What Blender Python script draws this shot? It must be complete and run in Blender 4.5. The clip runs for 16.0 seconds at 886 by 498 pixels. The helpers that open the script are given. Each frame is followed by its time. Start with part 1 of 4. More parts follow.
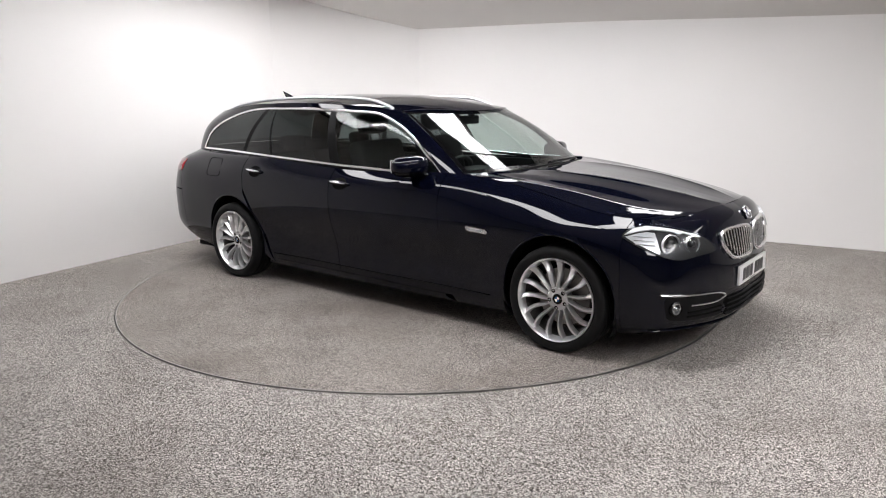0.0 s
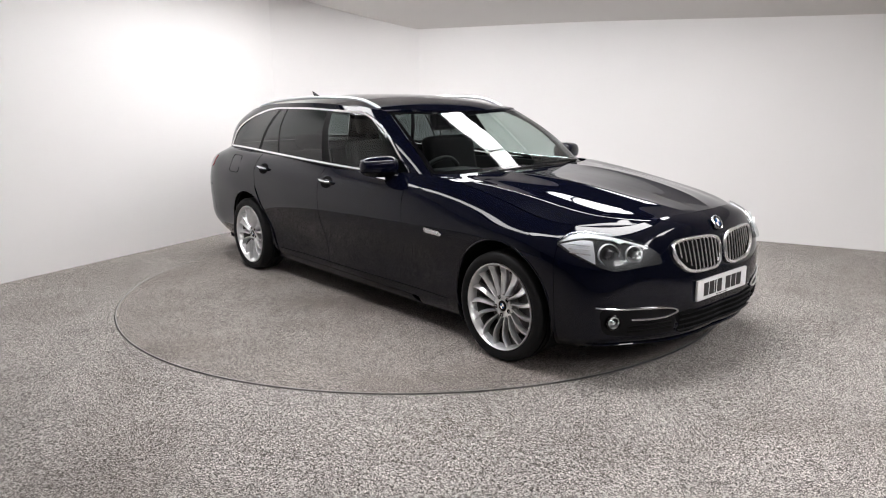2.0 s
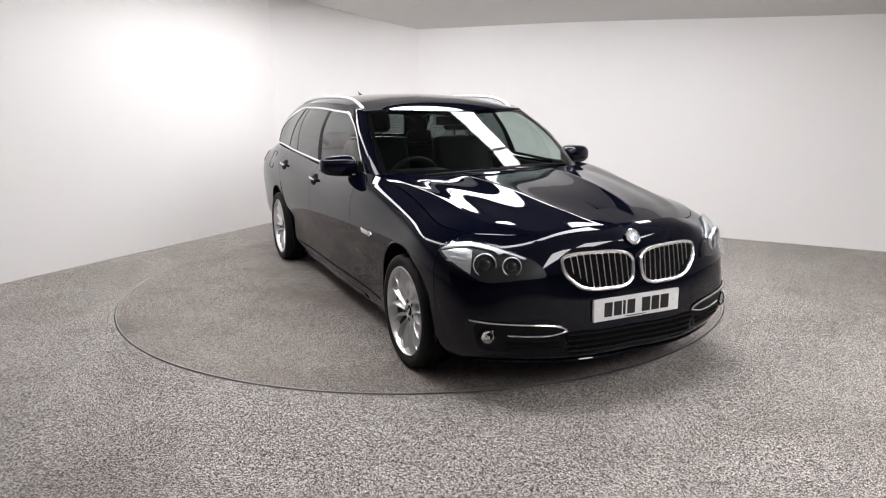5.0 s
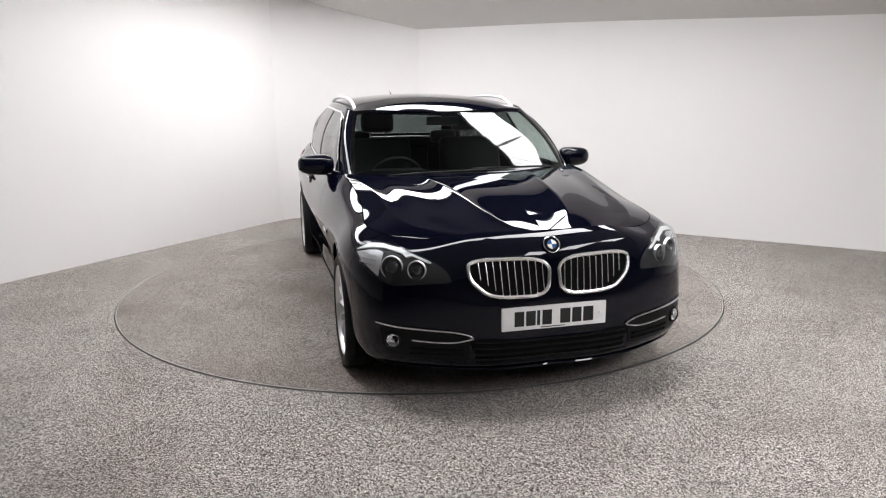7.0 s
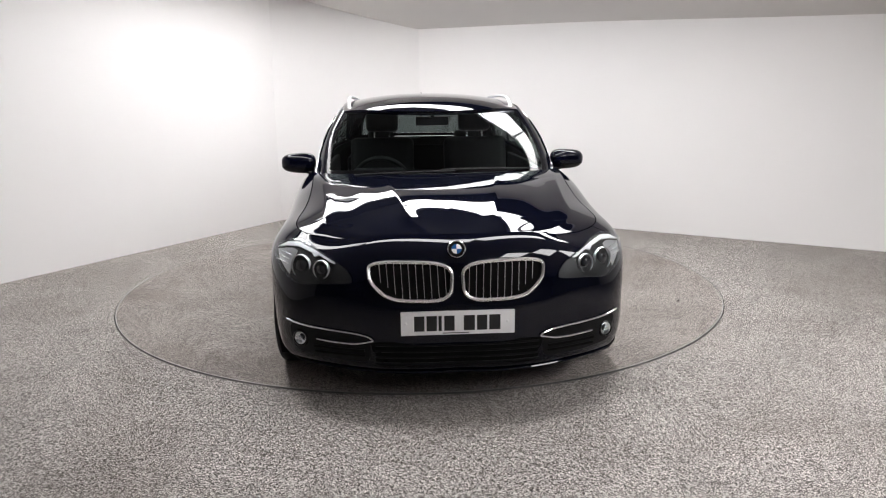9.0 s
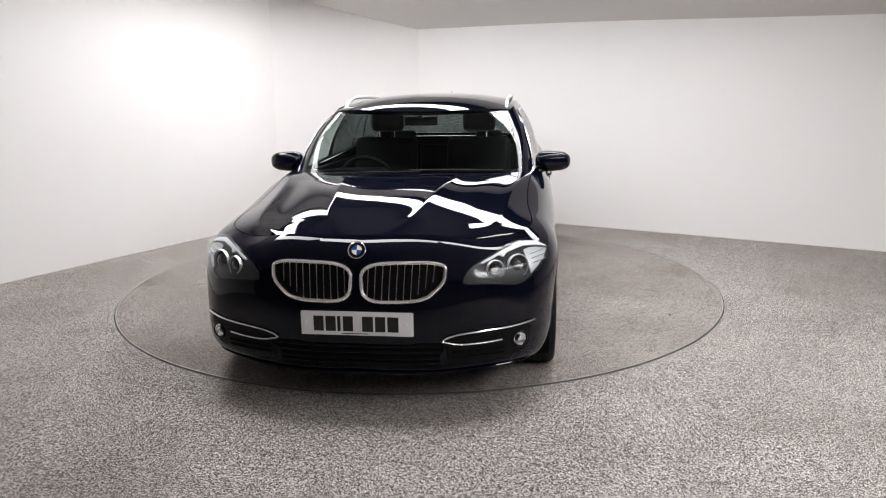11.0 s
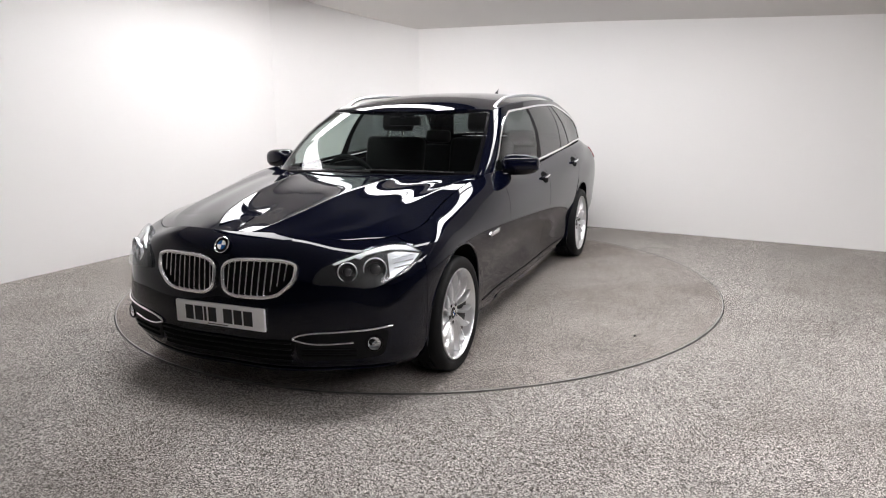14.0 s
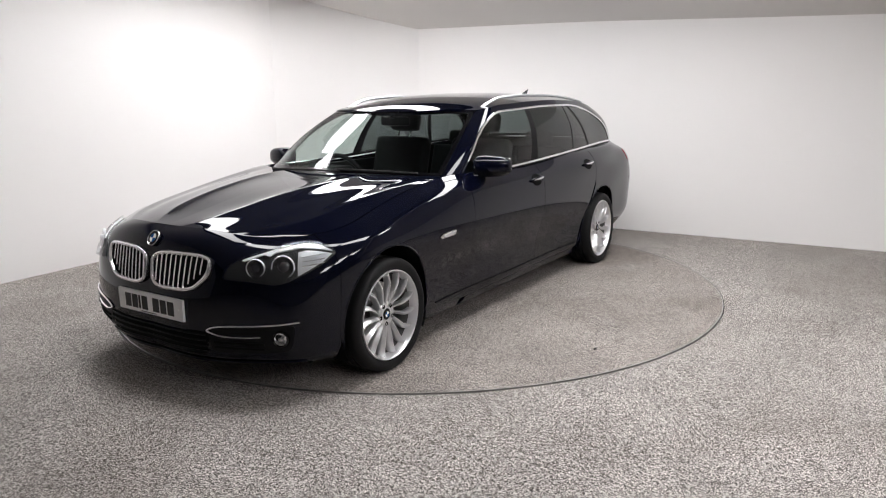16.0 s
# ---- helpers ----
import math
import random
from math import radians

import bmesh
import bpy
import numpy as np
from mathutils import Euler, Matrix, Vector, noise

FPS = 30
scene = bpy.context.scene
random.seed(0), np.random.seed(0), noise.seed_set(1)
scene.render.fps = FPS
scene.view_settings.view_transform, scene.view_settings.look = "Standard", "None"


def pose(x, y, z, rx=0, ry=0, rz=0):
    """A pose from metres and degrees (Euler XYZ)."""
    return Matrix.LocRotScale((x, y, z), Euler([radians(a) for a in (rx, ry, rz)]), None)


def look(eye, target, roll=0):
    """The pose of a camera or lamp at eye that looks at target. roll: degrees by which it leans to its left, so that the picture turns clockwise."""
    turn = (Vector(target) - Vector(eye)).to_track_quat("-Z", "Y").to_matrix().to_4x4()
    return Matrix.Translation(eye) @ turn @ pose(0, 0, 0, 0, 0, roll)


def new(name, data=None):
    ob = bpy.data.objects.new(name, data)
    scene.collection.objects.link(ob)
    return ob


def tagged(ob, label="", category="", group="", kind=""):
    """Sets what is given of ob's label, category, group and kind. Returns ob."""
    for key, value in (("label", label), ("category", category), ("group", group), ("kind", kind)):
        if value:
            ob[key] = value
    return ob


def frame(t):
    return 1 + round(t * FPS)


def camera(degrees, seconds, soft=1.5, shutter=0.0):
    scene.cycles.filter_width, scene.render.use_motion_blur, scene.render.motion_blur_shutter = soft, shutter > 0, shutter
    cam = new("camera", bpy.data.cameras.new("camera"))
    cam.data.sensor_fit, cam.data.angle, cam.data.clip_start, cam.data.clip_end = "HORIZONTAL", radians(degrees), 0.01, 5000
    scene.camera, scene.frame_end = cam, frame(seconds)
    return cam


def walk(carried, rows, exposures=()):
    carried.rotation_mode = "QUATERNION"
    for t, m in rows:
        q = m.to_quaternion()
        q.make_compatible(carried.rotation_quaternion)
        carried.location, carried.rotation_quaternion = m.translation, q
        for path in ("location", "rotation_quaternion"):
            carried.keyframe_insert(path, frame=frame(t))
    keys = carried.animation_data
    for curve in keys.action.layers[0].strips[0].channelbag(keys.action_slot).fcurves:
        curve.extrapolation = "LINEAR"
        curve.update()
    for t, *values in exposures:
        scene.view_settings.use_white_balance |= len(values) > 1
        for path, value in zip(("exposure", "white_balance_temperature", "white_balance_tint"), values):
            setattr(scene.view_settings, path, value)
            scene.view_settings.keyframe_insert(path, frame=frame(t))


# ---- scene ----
from mathutils.bvhtree import BVHTree
from mathutils.geometry import delaunay_2d_cdt

# ---------------------------------------------------------------- camera
EYE = (0.0, -5.509, 1.423)
PITCH, YAW, ROLL = radians(12.03), radians(-1.73), -0.63
cam = camera(64.44, 16.0, soft=1.1)
aim = (EYE[0] - math.sin(YAW) * math.cos(PITCH), EYE[1] + math.cos(YAW) * math.cos(PITCH), EYE[2] - math.sin(PITCH))
walk(cam, [(0, look(EYE, aim, ROLL)), (16, look(EYE, aim, ROLL))], [(0, 0.07), (16, 0.07)])

# ---------------------------------------------------------------- world and light
world = bpy.data.worlds.new("studio_dark")
scene.world = world
world.use_nodes = True
world.node_tree.nodes["Background"].inputs[0].default_value = (0.9, 0.92, 1.0, 1)
world.node_tree.nodes["Background"].inputs[1].default_value = 0.0
PANEL_GLOW = 17.0
LEFT_GLOW = 11.0
FRONT_GLOW = 18.5


# ---------------------------------------------------------------- materials
def material(name, base=(0.5, 0.5, 0.5), rough=0.5, metal=0.0, coat=0.0, vary=0.0, scale=8.0, bump=0.0, bump_scale=200.0, spec=0.5):
    m = bpy.data.materials.new(name)
    m.use_nodes = True
    nt = m.node_tree
    b = nt.nodes["Principled BSDF"]
    b.inputs["Base Color"].default_value = (*base, 1)
    b.inputs["Roughness"].default_value = rough
    b.inputs["Metallic"].default_value = metal
    b.inputs["Coat Weight"].default_value = coat
    b.inputs["Coat Roughness"].default_value = 0.02
    b.inputs["Coat IOR"].default_value = 1.39
    b.inputs["Specular IOR Level"].default_value = spec
    co = nt.nodes.new("ShaderNodeTexCoord")
    if vary:
        n = nt.nodes.new("ShaderNodeTexNoise")
        n.inputs["Scale"].default_value, n.inputs["Detail"].default_value = scale, 6
        r = nt.nodes.new("ShaderNodeMix")
        r.data_type = "RGBA"
        r.inputs[6].default_value = (*[c * (1 - vary) for c in base], 1)
        r.inputs[7].default_value = (*[min(1, c * (1 + vary)) for c in base], 1)
        nt.links.new(co.outputs["Object"], n.inputs["Vector"])
        nt.links.new(n.outputs["Fac"], r.inputs[0])
        nt.links.new(r.outputs[2], b.inputs["Base Color"])
    if bump:
        n = nt.nodes.new("ShaderNodeTexNoise")
        n.inputs["Scale"].default_value, n.inputs["Detail"].default_value = bump_scale, 3
        k = nt.nodes.new("ShaderNodeBump")
        k.inputs["Strength"].default_value, k.inputs["Distance"].default_value = bump, 0.002
        nt.links.new(co.outputs["Object"], n.inputs["Vector"])
        nt.links.new(n.outputs["Fac"], k.inputs["Height"])
        nt.links.new(k.outputs["Normal"], b.inputs["Normal"])
    return m


def glass(name, tint, gloss=0.02, least=0.045):
    """Thin tinted glass: clear straight on, mirror-like at a grazing angle."""
    m = bpy.data.materials.new(name)
    m.use_nodes = True
    nt = m.node_tree
    nt.nodes.remove(nt.nodes["Principled BSDF"])
    t, g = nt.nodes.new("ShaderNodeBsdfTransparent"), nt.nodes.new("ShaderNodeBsdfGlossy")
    f, x = nt.nodes.new("ShaderNodeLayerWeight"), nt.nodes.new("ShaderNodeMixShader")
    p, k = nt.nodes.new("ShaderNodeMath"), nt.nodes.new("ShaderNodeMath")
    t.inputs["Color"].default_value = (*tint, 1)
    g.inputs["Roughness"].default_value = gloss
    f.inputs["Blend"].default_value = 0.5
    p.operation, k.operation = "POWER", "MULTIPLY_ADD"
    p.inputs[1].default_value = 4.5
    k.inputs[1].default_value, k.inputs[2].default_value = 1 - least, least
    nt.links.new(f.outputs["Facing"], p.inputs[0])
    nt.links.new(p.outputs[0], k.inputs[0])
    nt.links.new(k.outputs[0], x.inputs[0])
    nt.links.new(t.outputs[0], x.inputs[1])
    nt.links.new(g.outputs[0], x.inputs[2])
    nt.links.new(x.outputs[0], nt.nodes["Material Output"].inputs["Surface"])
    return m


def glow(name, colour, strength):
    m = bpy.data.materials.new(name)
    m.use_nodes = True
    b = m.node_tree.nodes["Principled BSDF"]
    b.inputs["Base Color"].default_value = (0.8, 0.8, 0.8, 1)
    b.inputs["Emission Color"].default_value = (*colour, 1)
    b.inputs["Emission Strength"].default_value = strength
    return m


def carpet(name, dark, mid, light, blotch, stain):
    """Speckled stone-chip floor: fine grains in three tones, worn patches at a larger scale."""
    m = bpy.data.materials.new(name)
    m.use_nodes = True
    nt = m.node_tree
    b = nt.nodes["Principled BSDF"]
    b.inputs["Roughness"].default_value = 0.85
    b.inputs["Specular IOR Level"].default_value = 0.3
    co = nt.nodes.new("ShaderNodeTexCoord")
    v = nt.nodes.new("ShaderNodeTexVoronoi")
    v.inputs["Scale"].default_value = 310
    r = nt.nodes.new("ShaderNodeValToRGB")
    r.color_ramp.interpolation = "LINEAR"
    e = r.color_ramp.elements
    e[0].position, e[0].color = 0.20, (*dark, 1)
    e[1].position, e[1].color = 0.87, (*light, 1)
    k = e.new(0.5)
    k.color = (*mid, 1)
    sep = nt.nodes.new("ShaderNodeSeparateColor")
    n = nt.nodes.new("ShaderNodeTexNoise")
    n.inputs["Scale"].default_value, n.inputs["Detail"].default_value, n.inputs["Roughness"].default_value = 2.2, 8, 0.65
    q = nt.nodes.new("ShaderNodeMapRange")
    q.inputs[1].default_value, q.inputs[2].default_value = 0.3, 0.7
    q.inputs[3].default_value, q.inputs[4].default_value = 1 - blotch, 1 + blotch * 0.6
    mul = nt.nodes.new("ShaderNodeVectorMath")
    mul.operation = "SCALE"
    nt.links.new(co.outputs["Object"], v.inputs["Vector"])
    nt.links.new(co.outputs["Object"], n.inputs["Vector"])
    nt.links.new(v.outputs["Color"], sep.inputs[0])
    nt.links.new(sep.outputs[0], r.inputs[0])
    nt.links.new(n.outputs["Fac"], q.inputs[0])
    nt.links.new(r.outputs[0], mul.inputs[0])
    nt.links.new(q.outputs[0], mul.inputs["Scale"])
    # brownish worn patches
    w = nt.nodes.new("ShaderNodeTexNoise")
    w.inputs["Scale"].default_value, w.inputs["Detail"].default_value, w.inputs["Distortion"].default_value = 0.9, 7, 0.6
    g = nt.nodes.new("ShaderNodeMapRange")
    g.inputs[1].default_value, g.inputs[2].default_value, g.inputs[4].default_value = 0.48, 0.72, stain
    mix = nt.nodes.new("ShaderNodeMix")
    mix.data_type = "RGBA"
    mix.inputs[7].default_value = (0.105, 0.082, 0.066, 1)
    nt.links.new(co.outputs["Object"], w.inputs["Vector"])
    nt.links.new(w.outputs["Fac"], g.inputs[0])
    nt.links.new(g.outputs[0], mix.inputs[0])
    nt.links.new(mul.outputs[0], mix.inputs[6])
    nt.links.new(mix.outputs[2], b.inputs["Base Color"])
    k = nt.nodes.new("ShaderNodeBump")
    k.inputs["Strength"].default_value, k.inputs["Distance"].default_value = 0.5, 0.003
    nt.links.new(v.outputs["Distance"], k.inputs["Height"])
    nt.links.new(k.outputs["Normal"], b.inputs["Normal"])
    return m


PAINT = material("navy_paint", (0.0013, 0.0018, 0.0068), 0.5, 0.0, 1.0, 0.2, 900, spec=0.0)
BLACK = material("black_plastic", (0.004, 0.004, 0.0045), 0.5, 0, 0, 0.2, 60, 0.15, 300, spec=0.15)
GLOSSBLACK = material("gloss_black", (0.003, 0.003, 0.0035), 0.2, 0, 0.5, spec=0.1)
VOID = material("underbody_black", (0.006, 0.006, 0.006), 0.9, 0, 0, 0.2, 20, spec=0.1)
CHROME = material("chrome", (0.92, 0.93, 0.94), 0.12, 1.0)
BRIGHTWORK = material("polished_brightwork", (0.95, 0.95, 0.96), 0.26, 1.0)
SATIN = material("satin_aluminium", (0.78, 0.79, 0.81), 0.38, 1.0)
ALLOY = material("alloy_silver", (0.76, 0.76, 0.77), 0.30, 0.8, 0.2, 0.05, 40)
# darker than the alloy: the shade behind the spokes is put into its colour
BARREL = material("shaded_rim_barrel", (0.15, 0.147, 0.143), 0.45, 0.6, 0, 0.2, 30)
RUBBER = material("tyre_rubber", (0.007, 0.007, 0.0075), 0.6, 0, 0, 0.2, 40, 0.3, 250, spec=0.2)
STEEL = material("disc_steel", (0.30, 0.29, 0.28), 0.4, 1.0, 0, 0.1, 60)
GLASS = glass("window_glass", (0.70, 0.77, 0.745))
PRIVACY = glass("privacy_glass", (0.14, 0.16, 0.16))
CLEAR = glass("lamp_glass", (0.94, 0.96, 0.97), 0.02, 0.03)
WHITE = material("white_plate", (0.90, 0.90, 0.90), 0.35, 0, 0.2, 0.02, 30)
INK = material("black_ink", (0.01, 0.01, 0.01), 0.4)
BLUE = material("badge_blue", (0.015, 0.09, 0.27), 0.25, 0, 0.6)
RED = material("tail_red", (0.35, 0.01, 0.015), 0.12, 0, 0.8)
LEATHER = material("black_leather", (0.006, 0.006, 0.0065), 0.6, 0, 0, 0.2, 30, 0.3, 150, spec=0.2)
TRIM = material("anthracite_headlining", (0.035, 0.035, 0.036), 0.9, 0, 0, 0.1, 50)
PAINTED = material("white_wall_paint", (0.84, 0.825, 0.815), 0.6, 0, 0, 0.015, 1.4, 0.06, 60)
# for the unseen near wall: the dimness of that end is put into the grey
NEARWALL = material("unlit_grey_wall", (0.20, 0.20, 0.205), 0.8, 0, 0, 0.05, 2)
CEILING = material("ceiling_paint", (0.72, 0.70, 0.68), 0.8, 0, 0, 0.02, 2, 0.05, 60)
FLOORING = carpet("stone_chip_floor", (0.030, 0.025, 0.022), (0.185, 0.165, 0.152), (0.80, 0.75, 0.71), 0.14, 0.30)
DISCING = carpet("stone_chip_turntable", (0.035, 0.030, 0.027), (0.205, 0.183, 0.166), (0.66, 0.60, 0.56), 0.22, 0.60)
DARKBAY = material("unlit_recess_black", (0.02, 0.02, 0.021), 0.9, 0, 0, 0.2, 3, spec=0.1)
LAMPGREY = material("lamp_housing_grey", (0.014, 0.014, 0.015), 0.4, 0.0, 0, 0.1, 40)
LIGHTGUIDE = material("light_guide_white", (0.93, 0.94, 0.95), 0.3, 0.0, 0.5)
PILLAR = material("pillar_black", (0.0025, 0.0025, 0.003), 0.55, spec=0.12)
LENS = material("projector_glass", (0.03, 0.03, 0.035), 0.05, 0.2, 1.0)
RINGMETAL = material("worn_ring_metal", (0.46, 0.45, 0.44), 0.42, 1.0, 0, 0.15, 30)
PANEL = glow("light_panel", (1.0, 0.985, 1.0), PANEL_GLOW)
PANEL_DIM = glow("light_panel_dim", (1.0, 0.985, 1.0), LEFT_GLOW)
PANEL_BRIGHT = glow("light_panel_bright", (1.0, 0.985, 1.0), FRONT_GLOW)


# ---------------------------------------------------------------- mesh tools
def mesh_object(name, verts, faces, mat, parent=None, label="", normals=None, smooth=True):
    me = bpy.data.meshes.new(name)
    me.from_pydata([tuple(map(float, v)) for v in verts], [], [tuple(map(int, f)) for f in faces])
    me.materials.append(mat)
    if smooth:
        me.polygons.foreach_set("use_smooth", [True] * len(me.polygons))
    if normals is not None:
        me.normals_split_custom_set_from_vertices([tuple(map(float, n)) for n in normals])
    me.update()
    ob = new(name, me)
    if parent is not None:
        ob.parent = parent
    if label:
        ob["label"] = label
    return ob


def part(name, bm, mat, parent=None, label="", smooth=True):
    me = bpy.data.meshes.new(name)
    bm.normal_update()
    bm.to_mesh(me)
    bm.free()
    me.materials.append(mat)
    if smooth:
        me.polygons.foreach_set("use_smooth", [True] * len(me.polygons))
        me.set_sharp_from_angle(angle=radians(38))
    ob = new(name, me)
    if parent is not None:
        ob.parent = parent
    if label:
        ob["label"] = label
    return ob


def box(bm, lo, hi, bevel=0.0, m=None, seg=2):
    r = bmesh.ops.create_cube(bm, size=1.0)
    vs = r["verts"]
    for v in vs:
        v.co = Vector([(lo[i] + hi[i]) / 2 + v.co[i] * (hi[i] - lo[i]) for i in range(3)])
    if bevel:
        es = list({e for v in vs for e in v.link_edges})
        r = bmesh.ops.bevel(bm, geom=es + vs, offset=bevel, segments=seg, profile=0.6, affect="EDGES")
        vs = list({v for f in r["faces"] for v in f.verts} | {v for v in vs if v.is_valid})
    if m is not None:
        bmesh.ops.transform(bm, matrix=m, verts=vs)
    return vs


def lathe(bm, profile, n=48, m=None):
    """Turns (radius, y) pairs round the y axis."""
    rings = []
    for r, y in profile:
        if r < 1e-5:
            rings.append([bm.verts.new((0, y, 0))])
        else:
            rings.append([bm.verts.new((r * math.cos(a), y, r * math.sin(a))) for a in [2 * math.pi * i / n for i in range(n)]])
    made = [v for k in rings for v in k]
    for a, b in zip(rings, rings[1:]):
        for i in range(n):
            j = (i + 1) % n
            if len(a) == 1 and len(b) > 1:
                bm.faces.new((a[0], b[j], b[i]))
            elif len(b) == 1 and len(a) > 1:
                bm.faces.new((a[i], a[j], b[0]))
            elif len(a) > 1:
                bm.faces.new((a[i], a[j], b[j], b[i]))
    if m is not None:
        bmesh.ops.transform(bm, matrix=m, verts=made)
    return made


def smooth_line(pts, n):
    """A Catmull-Rom curve of n points through pts."""
    p = [Vector(q) for q in pts]
    p = [2 * p[0] - p[1]] + p + [2 * p[-1] - p[-2]]
    out = []
    for i in range(n):
        s = i / (n - 1) * (len(p) - 3)
        k = min(int(s), len(p) - 4)
        t = s - k
        a, b, c, d = p[k:k + 4]
        out.append(0.5 * ((2 * b) + (c - a) * t + (2 * a - 5 * b + 4 * c - d) * t * t + (3 * b - a - 3 * c + d) * t ** 3))
    return out


def tube(bm, pts, r, closed=False, sides=8, flat=1.0, up=None, taper=False):
    """A tube along pts; flat squeezes it along up."""
    pts = [Vector(p) for p in pts]
    n, rings = len(pts), []
    for i, p in enumerate(pts):
        t = (pts[(i + 1) % n] - pts[i - 1]) if closed else (pts[min(i + 1, n - 1)] - pts[max(i - 1, 0)])
        t = t.normalized() if t.length > 1e-9 else Vector((1, 0, 0))
        u = Vector(up[i] if isinstance(up, list) else (up or (0, 0, 1)))
        a = t.cross(u)
        a = a.normalized() if a.length > 1e-6 else t.orthogonal().normalized()
        b = a.cross(t)
        k = r * (max(0.15, math.sin(math.pi * (i + 0.5) / n) ** 0.5) if taper else 1)
        rings.append([bm.verts.new(p + a * k * math.cos(w) + b * k * flat * math.sin(w)) for w in [2 * math.pi * j / sides for j in range(sides)]])
    for i in range(n if closed else n - 1):
        x, y = rings[i], rings[(i + 1) % n]
        for j in range(sides):
            bm.faces.new((x[j], x[(j + 1) % sides], y[(j + 1) % sides], y[j]))
    if not closed:
        bm.faces.new(rings[0][::-1])
        bm.faces.new(rings[-1])


# ---------------------------------------------------------------- lofted surfaces
def basis(k, t):
    """Weights of a natural cubic spline on the knots k at the places t."""
    k, t = np.asarray(k, float), np.asarray(t, float)
    n, h = len(k), np.diff(k)
    A, B = np.eye(n), np.zeros((n, n))
    for i in range(1, n - 1):
        A[i, i - 1:i + 2] = h[i - 1], 2 * (h[i - 1] + h[i]), h[i]
        B[i, i - 1:i + 2] = 6 / h[i - 1], -6 / h[i - 1] - 6 / h[i], 6 / h[i]
    M = np.linalg.solve(A, B)
    j = np.clip(np.searchsorted(k, t) - 1, 0, n - 2)
    a, b = (k[j + 1] - t) / h[j], (t - k[j]) / h[j]
    I = np.eye(n)
    return a[:, None] * I[j] + b[:, None] * I[j + 1] + (((a ** 3 - a)[:, None] * M[j] + (b ** 3 - b)[:, None] * M[j + 1]) * (h[j] ** 2)[:, None] / 6)


class Loft:
    """A surface through lines of stations; both ends meet their mirror image at y = 0."""

    def __init__(self, lines):
        c = np.array(lines, float)
        flip = np.array([1, -1, 1])
        c = np.concatenate([c[:, 1:2] * flip, c, c[:, -2:-1] * flip], 1)
        d = np.linalg.norm(np.diff(c, axis=1), axis=2).mean(0)
        self.ku = np.concatenate([[0], np.cumsum(d)]) - d[0]
        d = np.linalg.norm(np.diff(c, axis=0), axis=2)[:, 1:-1].mean(1)
        self.kv = np.concatenate([[0], np.cumsum(d)]) / d.sum()
        self.c, self.end = c, self.ku[-2]

    def at(self, u, v):
        u, v = np.broadcast_arrays(np.asarray(u, float), np.asarray(v, float))
        s = u.shape
        p = np.einsum("ns,nl,lsc->nc", basis(self.ku, u.ravel()), basis(self.kv, v.ravel()), self.c)
        return p.reshape(*s, 3)

    def normal(self, u, v):
        e = 2e-3
        n = np.cross(self.at(u + e, v) - self.at(u - e, v), self.at(u, v + e) - self.at(u, v - e))
        return n / np.maximum(np.linalg.norm(n, axis=-1, keepdims=True), 1e-9)

    def u_at_x(self, x, v):
        """The u at which the line v passes x on the flank."""
        v = np.atleast_1d(np.asarray(v, float))
        x = np.broadcast_to(np.asarray(x, float), v.shape)
        us = np.linspace(0, self.end, 260)
        return np.array([np.interp(-a, -self.at(us, np.full(260, b))[:, 0], us) for a, b in zip(x, v)])


def grid_faces(n, m):
    i = np.arange(n * m).reshape(n, m)
    return np.stack([i[:-1, :-1], i[1:, :-1], i[1:, 1:], i[:-1, 1:]], -1).reshape(-1, 4)


def sheet(name, P, N, mat, parent, side=1, label="", arches=(), lip=0.018, ob=True):
    """A panel from a grid of points with its normals, cut by wheel arches (x, z, radius), its rim folded inwards."""
    n, m = P.shape[:2]
    V, Nn, F = P.reshape(-1, 3).copy(), N.reshape(-1, 3).copy(), grid_faces(n, m)
    for ax, az, ar in arches:
        d = np.hypot(V[:, 0] - ax, V[:, 2] - az)
        inside = d < ar
        F = F[~inside[F].all(1)]
        used = np.zeros(len(V), bool)
        used[F.ravel()] = True
        mv = inside & used
        V[mv, 0] = ax + (V[mv, 0] - ax) * ar / d[mv]
        V[mv, 2] = az + (V[mv, 2] - az) * ar / d[mv]
    if side < 0:
        V[:, 1] *= -1
        Nn[:, 1] *= -1
        F = F[:, ::-1]
    used = np.unique(F)
    re = -np.ones(len(V), int)
    re[used] = np.arange(len(used))
    V, Nn, F = V[used], Nn[used], re[F]
    # orientation follows the given normals
    f0 = F[len(F) // 2]
    if np.dot(np.cross(V[f0[1]] - V[f0[0]], V[f0[2]] - V[f0[1]]), Nn[f0[0]]) < 0:
        F = F[:, ::-1]
    faces = [tuple(f) for f in F]
    if lip:
        seen = set()
        for f in faces:
            for a, b in zip(f, f[1:] + f[:1]):
                seen.add((a, b))
        rim = [(a, b) for a, b in seen if (b, a) not in seen and a != b]
        V, Nn = list(V), list(Nn)
        for a, b in sorted(rim):
            k = len(V)
            q = [V[a], V[b], V[b] - Nn[b] * lip, V[a] - Nn[a] * lip]
            w = np.cross(q[1] - q[0], q[2] - q[0])
            w = -w / max(np.linalg.norm(w), 1e-9)
            V += q
            Nn += [w] * 4
            faces.append((k + 1, k, k + 3, k + 2))
    return mesh_object(name, V, faces, mat, parent, label, Nn)


